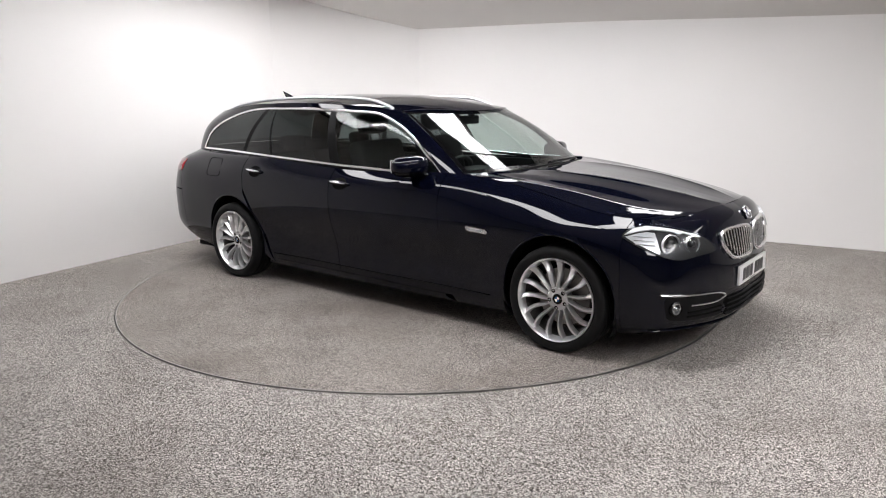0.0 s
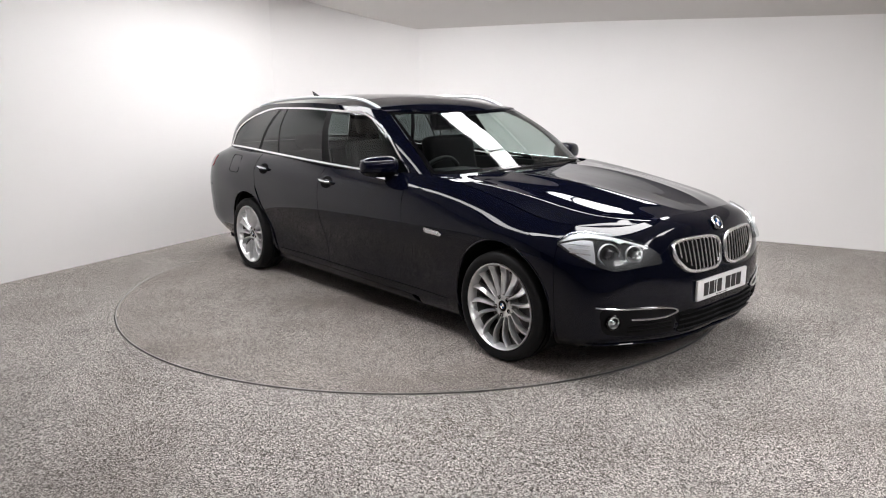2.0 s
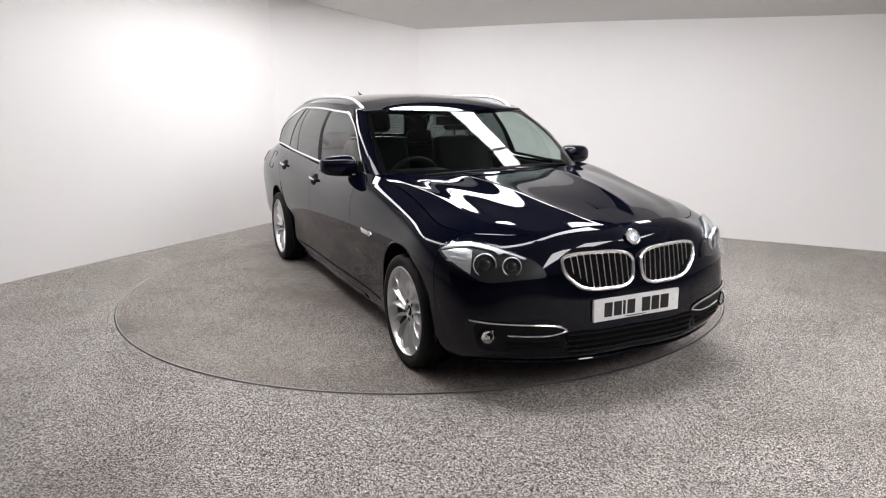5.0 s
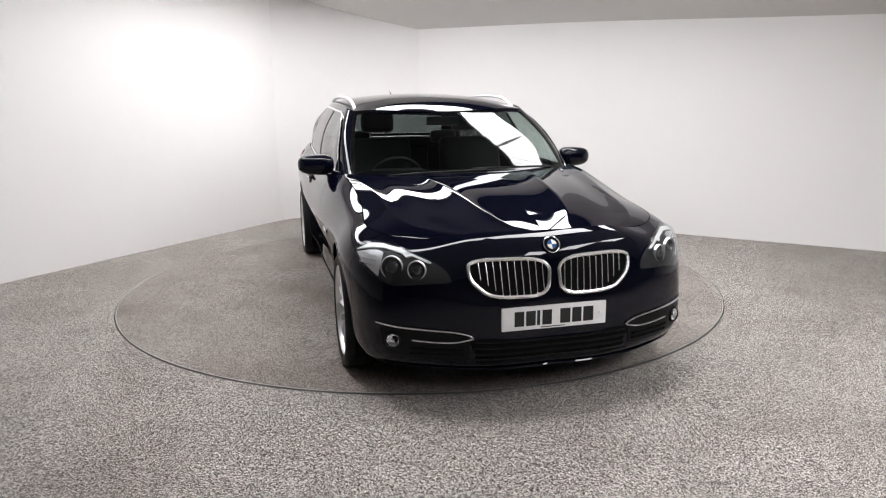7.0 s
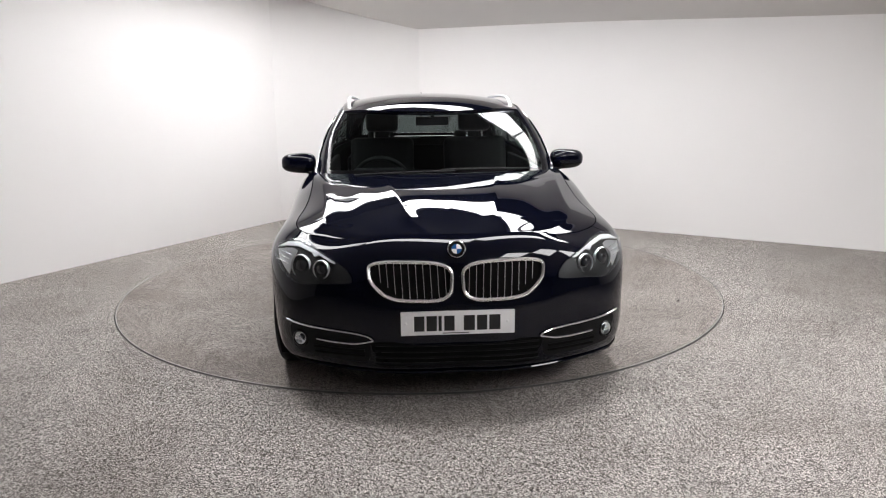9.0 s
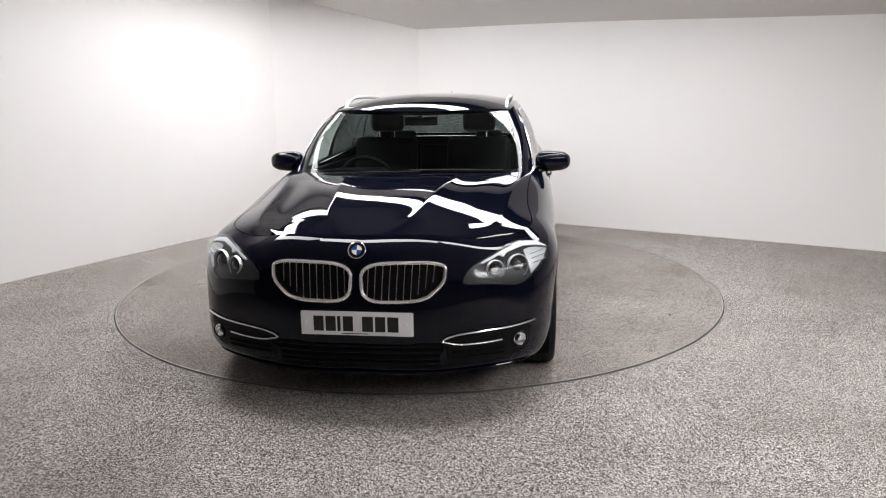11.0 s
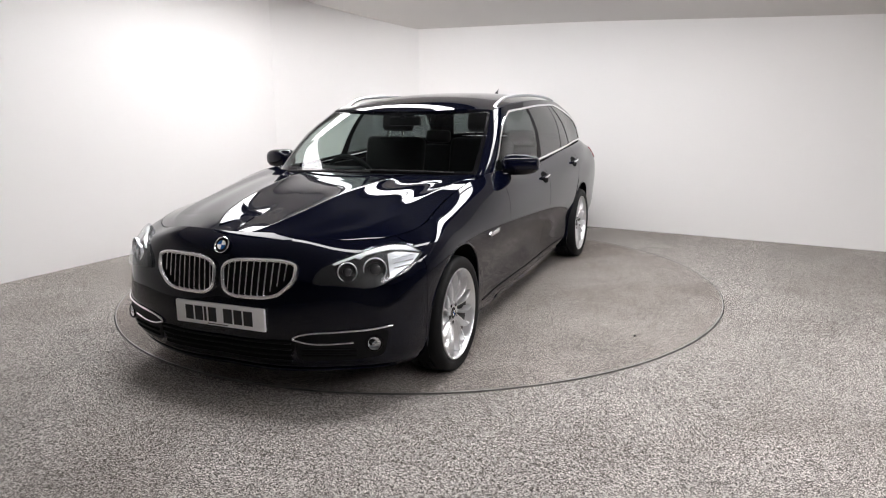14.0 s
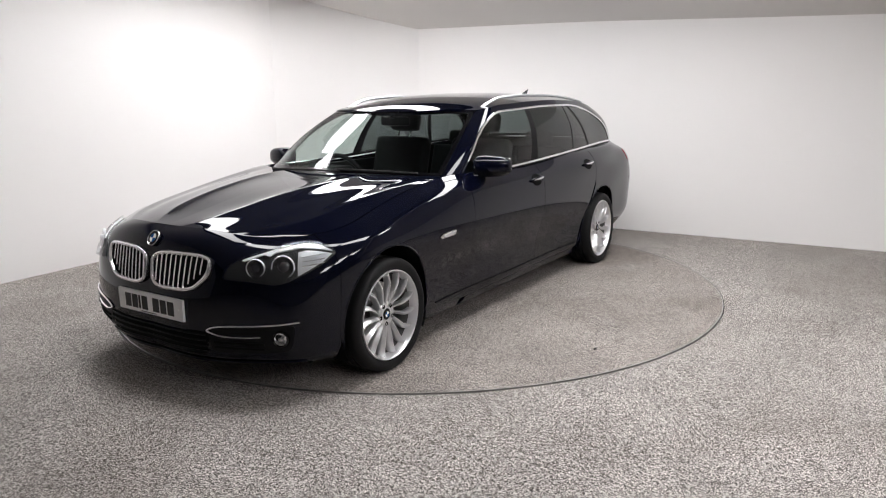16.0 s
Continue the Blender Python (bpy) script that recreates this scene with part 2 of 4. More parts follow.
def patch(loft, u0, u1, v0, v1, nu, nv):
    """Points and normals over a part of a loft. u0, u1: functions of v or numbers; v0, v1: functions of u or numbers."""
    b, a = np.meshgrid(np.linspace(0, 1, nv), np.linspace(0, 1, nu))
    vg = np.linspace(0, 1, nv)
    lo = np.array(u0(vg) if callable(u0) else np.full(nv, u0))
    hi = np.array(u1(vg) if callable(u1) else np.full(nv, u1))
    u = lo[None] + (hi - lo)[None] * a
    vb = v0(u) if callable(v0) else v0
    vt = v1(u) if callable(v1) else v1
    v = vb + (vt - vb) * b
    return loft.at(u, v), loft.normal(u, v)


def decal(name, outline, origin, ax, ay, way, tree, mat, parent, off=0.003, thick=0.01, step=0.02, label="", side=1):
    """A plate with a flat outline, given in the axes ax, ay from origin, laid on the surface of tree along way."""
    o, ax, ay, way = Vector(origin), Vector(ax), Vector(ay), Vector(way).normalized()
    pts = [Vector((p[0], p[1])) for p in outline]
    n = len(pts)
    xs, ys = [p.x for p in pts], [p.y for p in pts]

    def within(x, y):
        c = False
        for i in range(n):
            a, b = pts[i], pts[i - 1]
            if (a.y > y) != (b.y > y) and x < (b.x - a.x) * (y - a.y) / (b.y - a.y) + a.x:
                c = not c
        return c

    def edge(x, y):
        best = 9
        for i in range(n):
            a, b = pts[i - 1], pts[i]
            d = b - a
            t = max(0, min(1, (Vector((x, y)) - a).dot(d) / max(d.length_squared, 1e-12)))
            best = min(best, (a + d * t - Vector((x, y))).length)
        return best

    ins = []
    for i in range(int((max(xs) - min(xs)) / step)):
        for j in range(int((max(ys) - min(ys)) / step)):
            x, y = min(xs) + (i + 0.5) * step, min(ys) + (j + 0.5) * step
            if within(x, y) and edge(x, y) > step * 0.45:
                ins.append(Vector((x, y)))
    vs, _, fs, _, _, _ = delaunay_2d_cdt(pts + ins, [(i, (i + 1) % n) for i in range(n)], [], 1, 1e-5)
    V, N = [], []
    for p in vs:
        q = o + ax * p.x + ay * p.y
        hit, nn, _, _ = tree.ray_cast(q - way * 0.6, way, 1.4)
        if hit is None:
            hit, nn, _, _ = tree.find_nearest(q)
        if nn.dot(way) > 0:
            nn = -nn
        V.append(np.array(hit + nn * off))
        N.append(np.array(nn))
    faces = [tuple(f) for f in fs]
    seen = {(a, b) for f in faces for a, b in zip(f, f[1:] + f[:1])}
    f0 = faces[0]
    if np.dot(np.cross(V[f0[1]] - V[f0[0]], V[f0[2]] - V[f0[1]]), N[f0[0]]) < 0:
        faces = [f[::-1] for f in faces]
        seen = {(b, a) for a, b in seen}
    for a, b in sorted(e for e in seen if (e[1], e[0]) not in seen):
        k = len(V)
        q = [V[a], V[b], V[b] - N[b] * thick, V[a] - N[a] * thick]
        w = np.cross(q[2] - q[0], q[1] - q[0])
        w = w / max(np.linalg.norm(w), 1e-9)
        V += q
        N += [w] * 4
        faces.append((k + 1, k, k + 3, k + 2))
    V, N = np.array(V), np.array(N)
    if side < 0:
        V[:, 1] *= -1
        N[:, 1] *= -1
        faces = [f[::-1] for f in faces]
    return mesh_object(name, V, faces, mat, parent, label, N)


def laid(pts, way, tree, off=0.002):
    """Points dropped on the surface of tree along way."""
    out, ups = [], []
    way = Vector(way).normalized()
    for p in pts:
        p = Vector(p)
        hit, nn, _, _ = tree.ray_cast(p - way * 0.6, way, 1.4)
        if hit is None:
            hit, nn, _, _ = tree.find_nearest(p)
        if nn.dot(way) > 0:
            nn = -nn
        out.append(hit + nn * off)
        ups.append(nn)
    return out, ups


def mirrored(pts):
    return [Vector((p[0], -p[1], p[2])) for p in pts]


# ---------------------------------------------------------------- the room
# plan of the walls, counter-clockwise from the far corner; the left wall runs to a rounded corner at the back
CORNER_L, CORNER_R = Vector((-1.71, 3.01)), Vector((0.0, 3.49))
LEFT_FAR, RIGHT_FAR = Vector((-6.6, -5.32)), Vector((9.6, -2.76))
TOP = 3.0
LOW = 2.25
RING_Z, OPENING = 2.62, 2.36


def wall_strip(name, plan, z0, z1, mat, thick=0.12):
    """An upright wall along a line of plan points, thickened outwards."""
    n = len(plan)
    out = []
    for i, p in enumerate(plan):
        a, b = plan[max(i - 1, 0)], plan[min(i + 1, n - 1)]
        t = (b - a).normalized()
        out.append(p + Vector((t.y, -t.x)) * -thick)
    bm = bmesh.new()
    rows = [[bm.verts.new((q.x, q.y, z)) for q in line] for line, z in ((plan, z0), (plan, z1), (out, z1), (out, z0))]
    for k in range(4):
        a, b = rows[k], rows[(k + 1) % 4]
        for i in range(n - 1):
            bm.faces.new((a[i], a[i + 1], b[i + 1], b[i]))
    for i in (0, -1):
        bm.faces.new([r[i] for r in rows])
    bmesh.ops.recalc_face_normals(bm, faces=bm.faces)
    return part(name, bm, mat)


def room():
    bend = []
    apex = Vector((-0.95, 3.72))
    for i in range(25):
        t = i / 24
        bend.append(CORNER_L * (1 - t) ** 2 + apex * 2 * t * (1 - t) + CORNER_R * t * t)
    wl = wall_strip("wall_left", [LEFT_FAR, CORNER_L], 0, TOP, PAINTED)
    wc = wall_strip("wall_corner", bend, 0, TOP, PAINTED)
    wr = wall_strip("wall_right", [CORNER_R, RIGHT_FAR], 0, TOP, PAINTED)
    wn = wall_strip("wall_near", [RIGHT_FAR, Vector((6.5, -9.5)), Vector((-6.6, -9.5)), LEFT_FAR], 0, TOP, NEARWALL)
    for w, text in ((wl, "smooth white painted studio wall"), (wc, "curved white painted corner of the studio wall"),
                    (wr, "smooth white painted back wall of the studio"), (wn, "unseen wall behind the camera, dark grey in place of the unlit end")):
        tagged(w, text, "wall", kind="structure")
    # floor with a round opening for the turntable
    bm = bmesh.new()
    n = 128
    r0 = [bm.verts.new((RADIUS * math.cos(a), RADIUS * math.sin(a), 0)) for a in [2 * math.pi * i / n for i in range(n)]]
    r1 = [bm.verts.new((14 * math.cos(a), 14 * math.sin(a), 0)) for a in [2 * math.pi * i / n for i in range(n)]]
    r2 = [bm.verts.new((v.co.x, v.co.y, -0.03)) for v in r0]
    for i in range(n):
        j = (i + 1) % n
        bm.faces.new((r0[i], r1[i], r1[j], r0[j]))
        bm.faces.new((r2[i], r0[i], r0[j], r2[j]))
    bm.faces.new(r2)
    tagged(part("floor", bm, FLOORING, None, smooth=False), "speckled grey-brown stone-chip floor of the studio", "floor", kind="structure")
    # ceiling: rises from the walls to a round opening over the turntable
    bm = bmesh.new()
    loop = [RIGHT_FAR, Vector((6.5, -9.5)), Vector((-6.6, -9.5)), LEFT_FAR] + bend + [RIGHT_FAR]
    n, rows = 180, [[], [], []]
    for i in range(n):
        a = 2 * math.pi * i / n
        d = Vector((math.cos(a), math.sin(a)))
        best = 20.0
        for p, q in zip(loop, loop[1:]):
            e = q - p
            den = d.x * e.y - d.y * e.x
            if abs(den) < 1e-9:
                continue
            k, m = (p.x * e.y - p.y * e.x) / den, (p.x * d.y - p.y * d.x) / den
            if k > 0 and -1e-6 <= m <= 1 + 1e-6:
                best = min(best, k)
        out = d * (best + 0.05)
        z = ceiling_height(out.x, out.y)
        rows[0].append(bm.verts.new((out.x, out.y, z)))
        rows[1].append(bm.verts.new((OPENING * d.x, OPENING * d.y, RING_Z)))
        rows[2].append(bm.verts.new((OPENING * d.x, OPENING * d.y, RING_Z + 0.06)))
    for a, b in zip(rows, rows[1:]):
        for i in range(n):
            j = (i + 1) % n
            bm.faces.new((a[i], b[i], b[j], a[j]))
    tagged(part("ceiling", bm, CEILING, None), "plain grey-white studio ceiling with a round opening", "ceiling", kind="structure")
    # recess out of view, near black in colour to stand for its unlit inside
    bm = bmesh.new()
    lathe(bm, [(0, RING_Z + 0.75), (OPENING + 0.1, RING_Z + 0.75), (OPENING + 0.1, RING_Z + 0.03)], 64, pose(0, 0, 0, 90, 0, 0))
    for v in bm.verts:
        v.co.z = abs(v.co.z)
    tagged(part("ceiling_recess", bm, DARKBAY, None, smooth=False), "unseen ceiling recess above the light ring, its darkness put into the colour", "ceiling", kind="structure")


def ceiling_height(x, y):
    """Height of the ceiling where it meets the wall at x, y."""
    if x >= 0 and y > -4:
        return LOW - 0.036 * min(x, 6)
    if y > 0:
        return LOW + 0.24 * min(-x, 1.7)
    return RING_Z + 0.1


def light_panel(x, y, z, w, h, turn, glowing=PANEL):
    """A ceiling light: a thin frame round a glowing diffuser, facing down."""
    th = new("ceiling_light")
    bm = bmesh.new()
    for lo, hi in (((-w / 2 - 0.015, -h / 2 - 0.015, 0), (w / 2 + 0.015, -h / 2, 0.03)), ((-w / 2 - 0.015, h / 2, 0), (w / 2 + 0.015, h / 2 + 0.015, 0.03)),
                   ((-w / 2 - 0.015, -h / 2, 0), (-w / 2, h / 2, 0.03)), ((w / 2, -h / 2, 0), (w / 2 + 0.015, h / 2, 0.03))):
        box(bm, lo, hi)
    part("frame", bm, SATIN, th, smooth=False)
    bm = bmesh.new()
    box(bm, (-w / 2, -h / 2, 0.006), (w / 2, h / 2, 0.024))
    part("diffuser", bm, glowing, th, "glowing white diffuser", smooth=False)
    th.matrix_basis = pose(x, y, z, 0, 0, turn)
    return tagged(th, "glowing white rectangular light panel under the studio ceiling", "ceiling light", "ceiling light panels")


def turntable():
    th = new("turntable")
    bm = bmesh.new()
    lathe(bm, [(0, 0.004), (RADIUS - 0.03, 0.004), (RADIUS - 0.014, 0.004), (RADIUS - 0.014, -0.025)], 160, pose(0, 0, 0, 90, 0, 0))
    bmesh.ops.recalc_face_normals(bm, faces=bm.faces)
    part("deck", bm, DISCING, th, "worn speckled deck", smooth=False)
    bm = bmesh.new()
    lathe(bm, [(RADIUS - 0.014, -0.02), (RADIUS - 0.014, 0.006), (RADIUS - 0.008, 0.006), (RADIUS - 0.008, -0.02)], 160, pose(0, 0, 0, 90, 0, 0))
    bmesh.ops.recalc_face_normals(bm, faces=bm.faces)
    part("edge_ring", bm, RINGMETAL, th, "thin bare metal edge", smooth=False)
    # added black band: the shade down in the gap, given as colour
    bm = bmesh.new()
    lathe(bm, [(RADIUS - 0.008, -0.010), (RADIUS + 0.001, -0.010)], 160, pose(0, 0, 0, 90, 0, 0))
    part("gap_shade", bm, VOID, th, "black band that puts the shade into the gap", smooth=False)
    return tagged(th, "round speckled turntable let flush into the floor", "turntable")


RADIUS = 2.271
RING_R = 1.98
room()
table = turntable()


def flake():
    """A dark crumb lying on the turntable."""
    bm = bmesh.new()
    bmesh.ops.create_icosphere(bm, subdivisions=2, radius=0.012)
    for v in bm.verts:
        v.co = Vector((v.co.x * 1.2, v.co.y * 0.7, v.co.z * 0.35)) * (1 + 0.35 * noise.noise(v.co * 120))
    return tagged(part("crumb", bm, VOID), "small dark crumb of dirt on the turntable", "crumb")


crumb = flake()
# straight bars of light panels round the opening, the back right one nearer the middle
for i in range(2, 7):
    a = radians(35 + 45 * i)
    light_panel(RING_R * math.cos(a), RING_R * math.sin(a), RING_Z + 0.02, 0.38, 1.56, 35 + 45 * i, PANEL_DIM if i in (2, 3, 4) else PANEL)
for k in (-2.34, -0.80, 0.74):
    light_panel(1.28 + 0.78 * k, 0.28 - 0.626 * k, RING_Z - 0.03, 0.43, 1.50, 51)
# a row of three in front, over the right side of the floor
for x, y in ((2.6, -5.9), (3.05, -4.2), (3.5, -2.5)):
    light_panel(x, y, RING_Z + 0.02, 0.75, 1.5, 14, PANEL_BRIGHT)


# ---------------------------------------------------------------- the car
# car space: x forward, y to its left, z up, origin on the ground midway between the axles
HUB, HUB_Z, TYRE_R = 1.49, 0.305, 0.309
ARCH_F, ARCH_R = (HUB, 0.322, 0.358), (-HUB, 0.322, 0.358)


def line(front, flank, rear):
    """A line round half the car from its nose to its tail."""
    return [*front, *flank, *rear]


def shell_lines():
    xs = (1.49, 0.9, 0.0, -0.8, -1.49, -2.05)
    fl = lambda ys, zs: [(x, y, z) for x, y, z in zip(xs, ys, zs)]
    a = line([(2.20, 0, .165), (2.16, .40, .165), (1.99, .70, .165), (1.86, .80, .165)],
             fl((.84, .825, .83, .83, .84, .80), (.165, .152, .152, .152, .17, .20)), [(-2.42, .68, .22), (-2.49, .38, .22), (-2.51, 0, .22)])
    b = line([(2.262, 0, .21), (2.23, .40, .21), (2.055, .745, .21), (1.90, .845, .215)],
             fl((0.890, 0.858, 0.860, 0.860, 0.892, 0.860), (.25, .225, .225, .225, .25, .29)), [(-2.49, .755, .32), (-2.57, .40, .32), (-2.60, 0, .32)])
    c = line([(2.288, 0, .34), (2.255, .40, .34), (2.105, .745, .36), (1.93, .865, .38)],
             fl((0.906, 0.872, 0.874, 0.876, 0.910, 0.895), (0.420, 0.420, 0.400, 0.400, 0.420, 0.460)), [(-2.51, .79, .48), (-2.585, .42, .48), (-2.615, 0, .48)])
    d = line([(2.284, 0, .50), (2.25, .40, .50), (2.12, .71, .52), (1.93, .865, .55)],
             fl((.914, .920, .926, .931, .932, .916), (.62, .61, .60, .60, .62, .64)), [(-2.49, .80, .66), (-2.56, .42, .66), (-2.59, 0, .66)])
    e = line([(2.264, 0, .64), (2.222, .40, .64), (2.11, .67, .64), (1.91, .85, .66)],
             fl((0.908, 0.918, 0.930, 0.936, 0.936, 0.915), (0.712, 0.764, 0.775, 0.800, 0.815, 0.820)), [(-2.44, .79, .84), (-2.51, .42, .84), (-2.54, 0, .84)])
    f = line([(2.235, 0, .745), (2.185, .40, .74), (2.07, .64, .715), (1.88, .815, .73)],
             fl((0.873, 0.890, 0.908, 0.911, 0.912, 0.862), (0.770, 0.850, 0.866, 0.890, 0.912, 0.930)), [(-2.38, .74, .95), (-2.46, .40, .95), (-2.49, 0, .95)])
    g = line([(2.19, 0, .79), (2.15, .38, .785), (2.04, .61, 0.748), (1.86, .775, 0.759)],
             fl((0.824, 0.844, 0.873, 0.872, 0.862, 0.806), (0.815, 0.912, 0.914, 0.943, 0.982, 0.998)), [(-2.30, .66, 1.0), (-2.42, .38, 1.0), (-2.45, 0, 1.0)])
    h = line([(2.15, 0, .812), (2.11, .36, .808), (2.00, .58, .775), (1.83, .742, .786)],
             fl((.768, .780, .842, .844, .828, .765), (.842, .954, .945, .975, 1.003, 1.02)), [(-2.27, .62, 1.03), (-2.38, .36, 1.03), (-2.41, 0, 1.03)])
    return [a, b, c, d, e, f, g, h]


def cabin_lines():
    # glass base, a line at 45 per cent, roof edge
    base = [(0.935, 0, .955), (0.880, .38, .954), (0.70, .755, .945), (0.35, .812, .94), (-0.1, .836, .952), (-0.7, .838, .975),
            (-1.3, .826, 1.0), (-1.8, .79, 1.015), (-2.215, .70, 1.025), (-2.37, .38, 1.035), (-2.405, 0, 1.035)]
    mid = [(0.605, 0, 1.165), (0.557, .37, 1.161), (0.425, .716, 1.16), (0.13, .764, 1.168), (-0.22, .780, 1.18), (-0.72, .782, 1.20),
           (-1.26, .768, 1.215), (-1.735, .738, 1.220), (-2.135, .668, 1.21), (-2.315, .37, 1.22), (-2.35, 0, 1.22)]
    top = [(0.245, 0, 1.356), (0.206, .35, 1.352), (0.105, .630, 1.347), (-0.08, .652, 1.371), (-0.32, .655, 1.385), (-0.74, .660, 1.402),
           (-1.20, .648, 1.400), (-1.63, .626, 1.383), (-1.99, .58, 1.343), (-2.18, .35, 1.362), (-2.215, 0, 1.367)]
    return [base, mid, top]


BODY, CABIN = Loft(shell_lines()), Loft(cabin_lines())


def loft_tree(loft, nu=260, nv=60):
    u, v = np.meshgrid(np.linspace(0, loft.end, nu), np.linspace(0, 1, nv), indexing="ij")
    P = loft.at(u, v).reshape(-1, 3)
    F = grid_faces(nu, nv)
    V = np.concatenate([P, P * np.array([1, -1, 1])])
    return BVHTree.FromPolygons([tuple(p) for p in V], [tuple(map(int, f)) for f in np.concatenate([F, F + len(P)])])


BODY_TREE = loft_tree(BODY)
car = new("estate_car")
SIDES = (("left", 1), ("right", -1))


def at_x(x0, x1=None):
    """A shut line: x at the sill and at the belt, with a soft bend between."""
    x1 = x0 if x1 is None else x1
    return lambda v: BODY.u_at_x(x0 + (x1 - x0) * np.clip(v * 1.3, 0, 1) ** 0.7, v)


GAP = 0.0025
DOOR_F = (0.74, 0.66)
DOOR_M = (-0.30, -0.32)


def rear_shut(v):
    z = v
    x = np.where(z < 0.62, -1.06 - 0.25 * np.clip(z / 0.62, 0, 1) ** 1.6, -1.31)
    return BODY.u_at_x(x, v)


TAIL_U = float(BODY.u_at_x(-2.24, [0.55])[0])


def shift(fn, d):
    return lambda v: fn(v) + d


def body_panels():
    for _, s in SIDES:
        P, N = patch(BODY, at_x(1.872, 1.86), shift(at_x(*DOOR_F), -GAP), 0.0, 1.0, 110, 60)
        sheet("wing", P, N, PAINT, car, s, arches=[ARCH_F])
        P, N = patch(BODY, shift(at_x(*DOOR_F), GAP), shift(at_x(*DOOR_M), -GAP), 0.09, 1.0, 50, 60)
        sheet("front_door", P, N, PAINT, car, s)
        P, N = patch(BODY, shift(at_x(*DOOR_M), GAP), shift(rear_shut, -GAP), 0.09, 1.0, 70, 60)
        sheet("rear_door", P, N, PAINT, car, s, arches=[ARCH_R])
        P, N = patch(BODY, shift(rear_shut, GAP), TAIL_U, 0.0, 1.0, 80, 60)
        sheet("rear_quarter", P, N, PAINT, car, s, arches=[ARCH_R])
        P, N = patch(BODY, shift(at_x(*DOOR_F), GAP), shift(at_x(-1.06), 0), 0.0, 0.085, 60, 6)
        sheet("sill", P, N, PAINT, car, s)

    def both(name, u0, u1, v0, v1, nu, nv, label="", mat=PAINT):
        P, N = patch(BODY, u0, u1, v0, v1, nu, nv)
        flip = np.array([1, -1, 1])
        if not callable(u0) and u0 == 0.0:
            P, N = np.concatenate([(P * flip)[:0:-1], P]), np.concatenate([(N * flip)[:0:-1], N])
        else:
            P, N = np.concatenate([P, (P * flip)[-2::-1]]), np.concatenate([N, (N * flip)[-2::-1]])
        return sheet(name, P, N, mat, car, 1, label)

    both("front_bumper", 0.0, shift(at_x(1.872, 1.86), -GAP), 0.0, 0.997, 70, 60)
    both("rear_bumper", TAIL_U + GAP, BODY.end, 0.0, 0.56, 60, 34)
    both("tailgate", TAIL_U + GAP, BODY.end, 0.57, 1.0, 60, 26)
    # dark inner shell behind the gaps
    for _, s in SIDES:
        P, N = patch(BODY, 0.0, BODY.end, 0.0, 1.0, 300, 50)
        sheet("inner_shell", P - N * 0.022, N, VOID, car, s, arches=[(HUB, 0.325, 0.375), (-HUB, 0.325, 0.375)], lip=0)


H_LINE = BODY.at(np.linspace(0, BODY.end, 400), np.full(400, 1.0))
NOSE = H_LINE[H_LINE[:, 1] < 0.615]
NOSE = NOSE[NOSE[:, 0] > 0]
FLANK = H_LINE[(H_LINE[:, 1] > 0.58) & (H_LINE[:, 0] > 0.5)]


CROWN_S, CROWN_Z = (0, 0.2, 0.45, 0.7, 1), (0.812, 0.866, 0.922, 0.952, 0.968)

def bonnet_point(s, w):
    """s: 0 at the nose, 1 at the windscreen; w: -1 to 1 across."""
    a = np.abs(w)
    t = np.clip(s, 0, 1)
    xf = np.interp(a * 0.60, NOSE[:, 1], NOSE[:, 0])
    x1 = np.interp(0.60, NOSE[:, 1], NOSE[:, 0])
    xc = 0.950 - 0.15 * a ** 2 - 0.07 * a ** 4
    x = xf + (xc - xf) * s
    xe = x1 + (0.73 - x1) * s
    width = np.interp(-xe, -FLANK[:, 0], FLANK[:, 1])
    edge = np.interp(-xe, -FLANK[:, 0], FLANK[:, 2])
    y = w * width
    mid = (basis(CROWN_S, np.ravel(s)) @ np.array(CROWN_Z)).reshape(np.shape(s))
    # nearly level out to the outer crease, then a steep fall to the shut line
    rc = outer_crease(t)
    inner = 0.55 + 0.45 * (1 - np.clip(a / rc, 0, 1) ** 2.2)
    outer = 0.55 * (1 - np.clip((a - rc) / (1 - rc), 0, 2) ** 0.9)
    z = edge + (mid - edge) * np.where(a < rc, inner, outer)
    # a sharp ridge on either half, nearer the middle towards the nose, with a hollow on both sides of it
    d = a - inner_crease(t)
    rise = np.clip(t * 6, 0, 1) * np.clip((1.05 - t) * 4, 0, 1)
    z = z + 0.016 * (np.exp(-(np.sqrt(d ** 2 + 0.003 ** 2) - 0.003) / 0.10) - 0.35) * rise * np.clip((1 - a) * 5, 0, 1)
    # a shallow hollow inside the outer crease
    z = z - 0.006 * np.exp(-((a - rc + 0.13) / 0.10) ** 2) * rise
    return np.stack([x, y, z], -1)


def inner_crease(t):
    return 0.16 + 0.30 * t ** 0.6


def outer_crease(t):
    return 0.66 + 0.31 * t ** 0.55


def grid_normals(fn, a, b, e=2e-3):
    n = np.cross(fn(a + e, b) - fn(a - e, b), fn(a, b + e) - fn(a, b - e))
    n = n / np.maximum(np.linalg.norm(n, axis=-1, keepdims=True), 1e-9)
    return n * np.sign(n[..., 2:3])


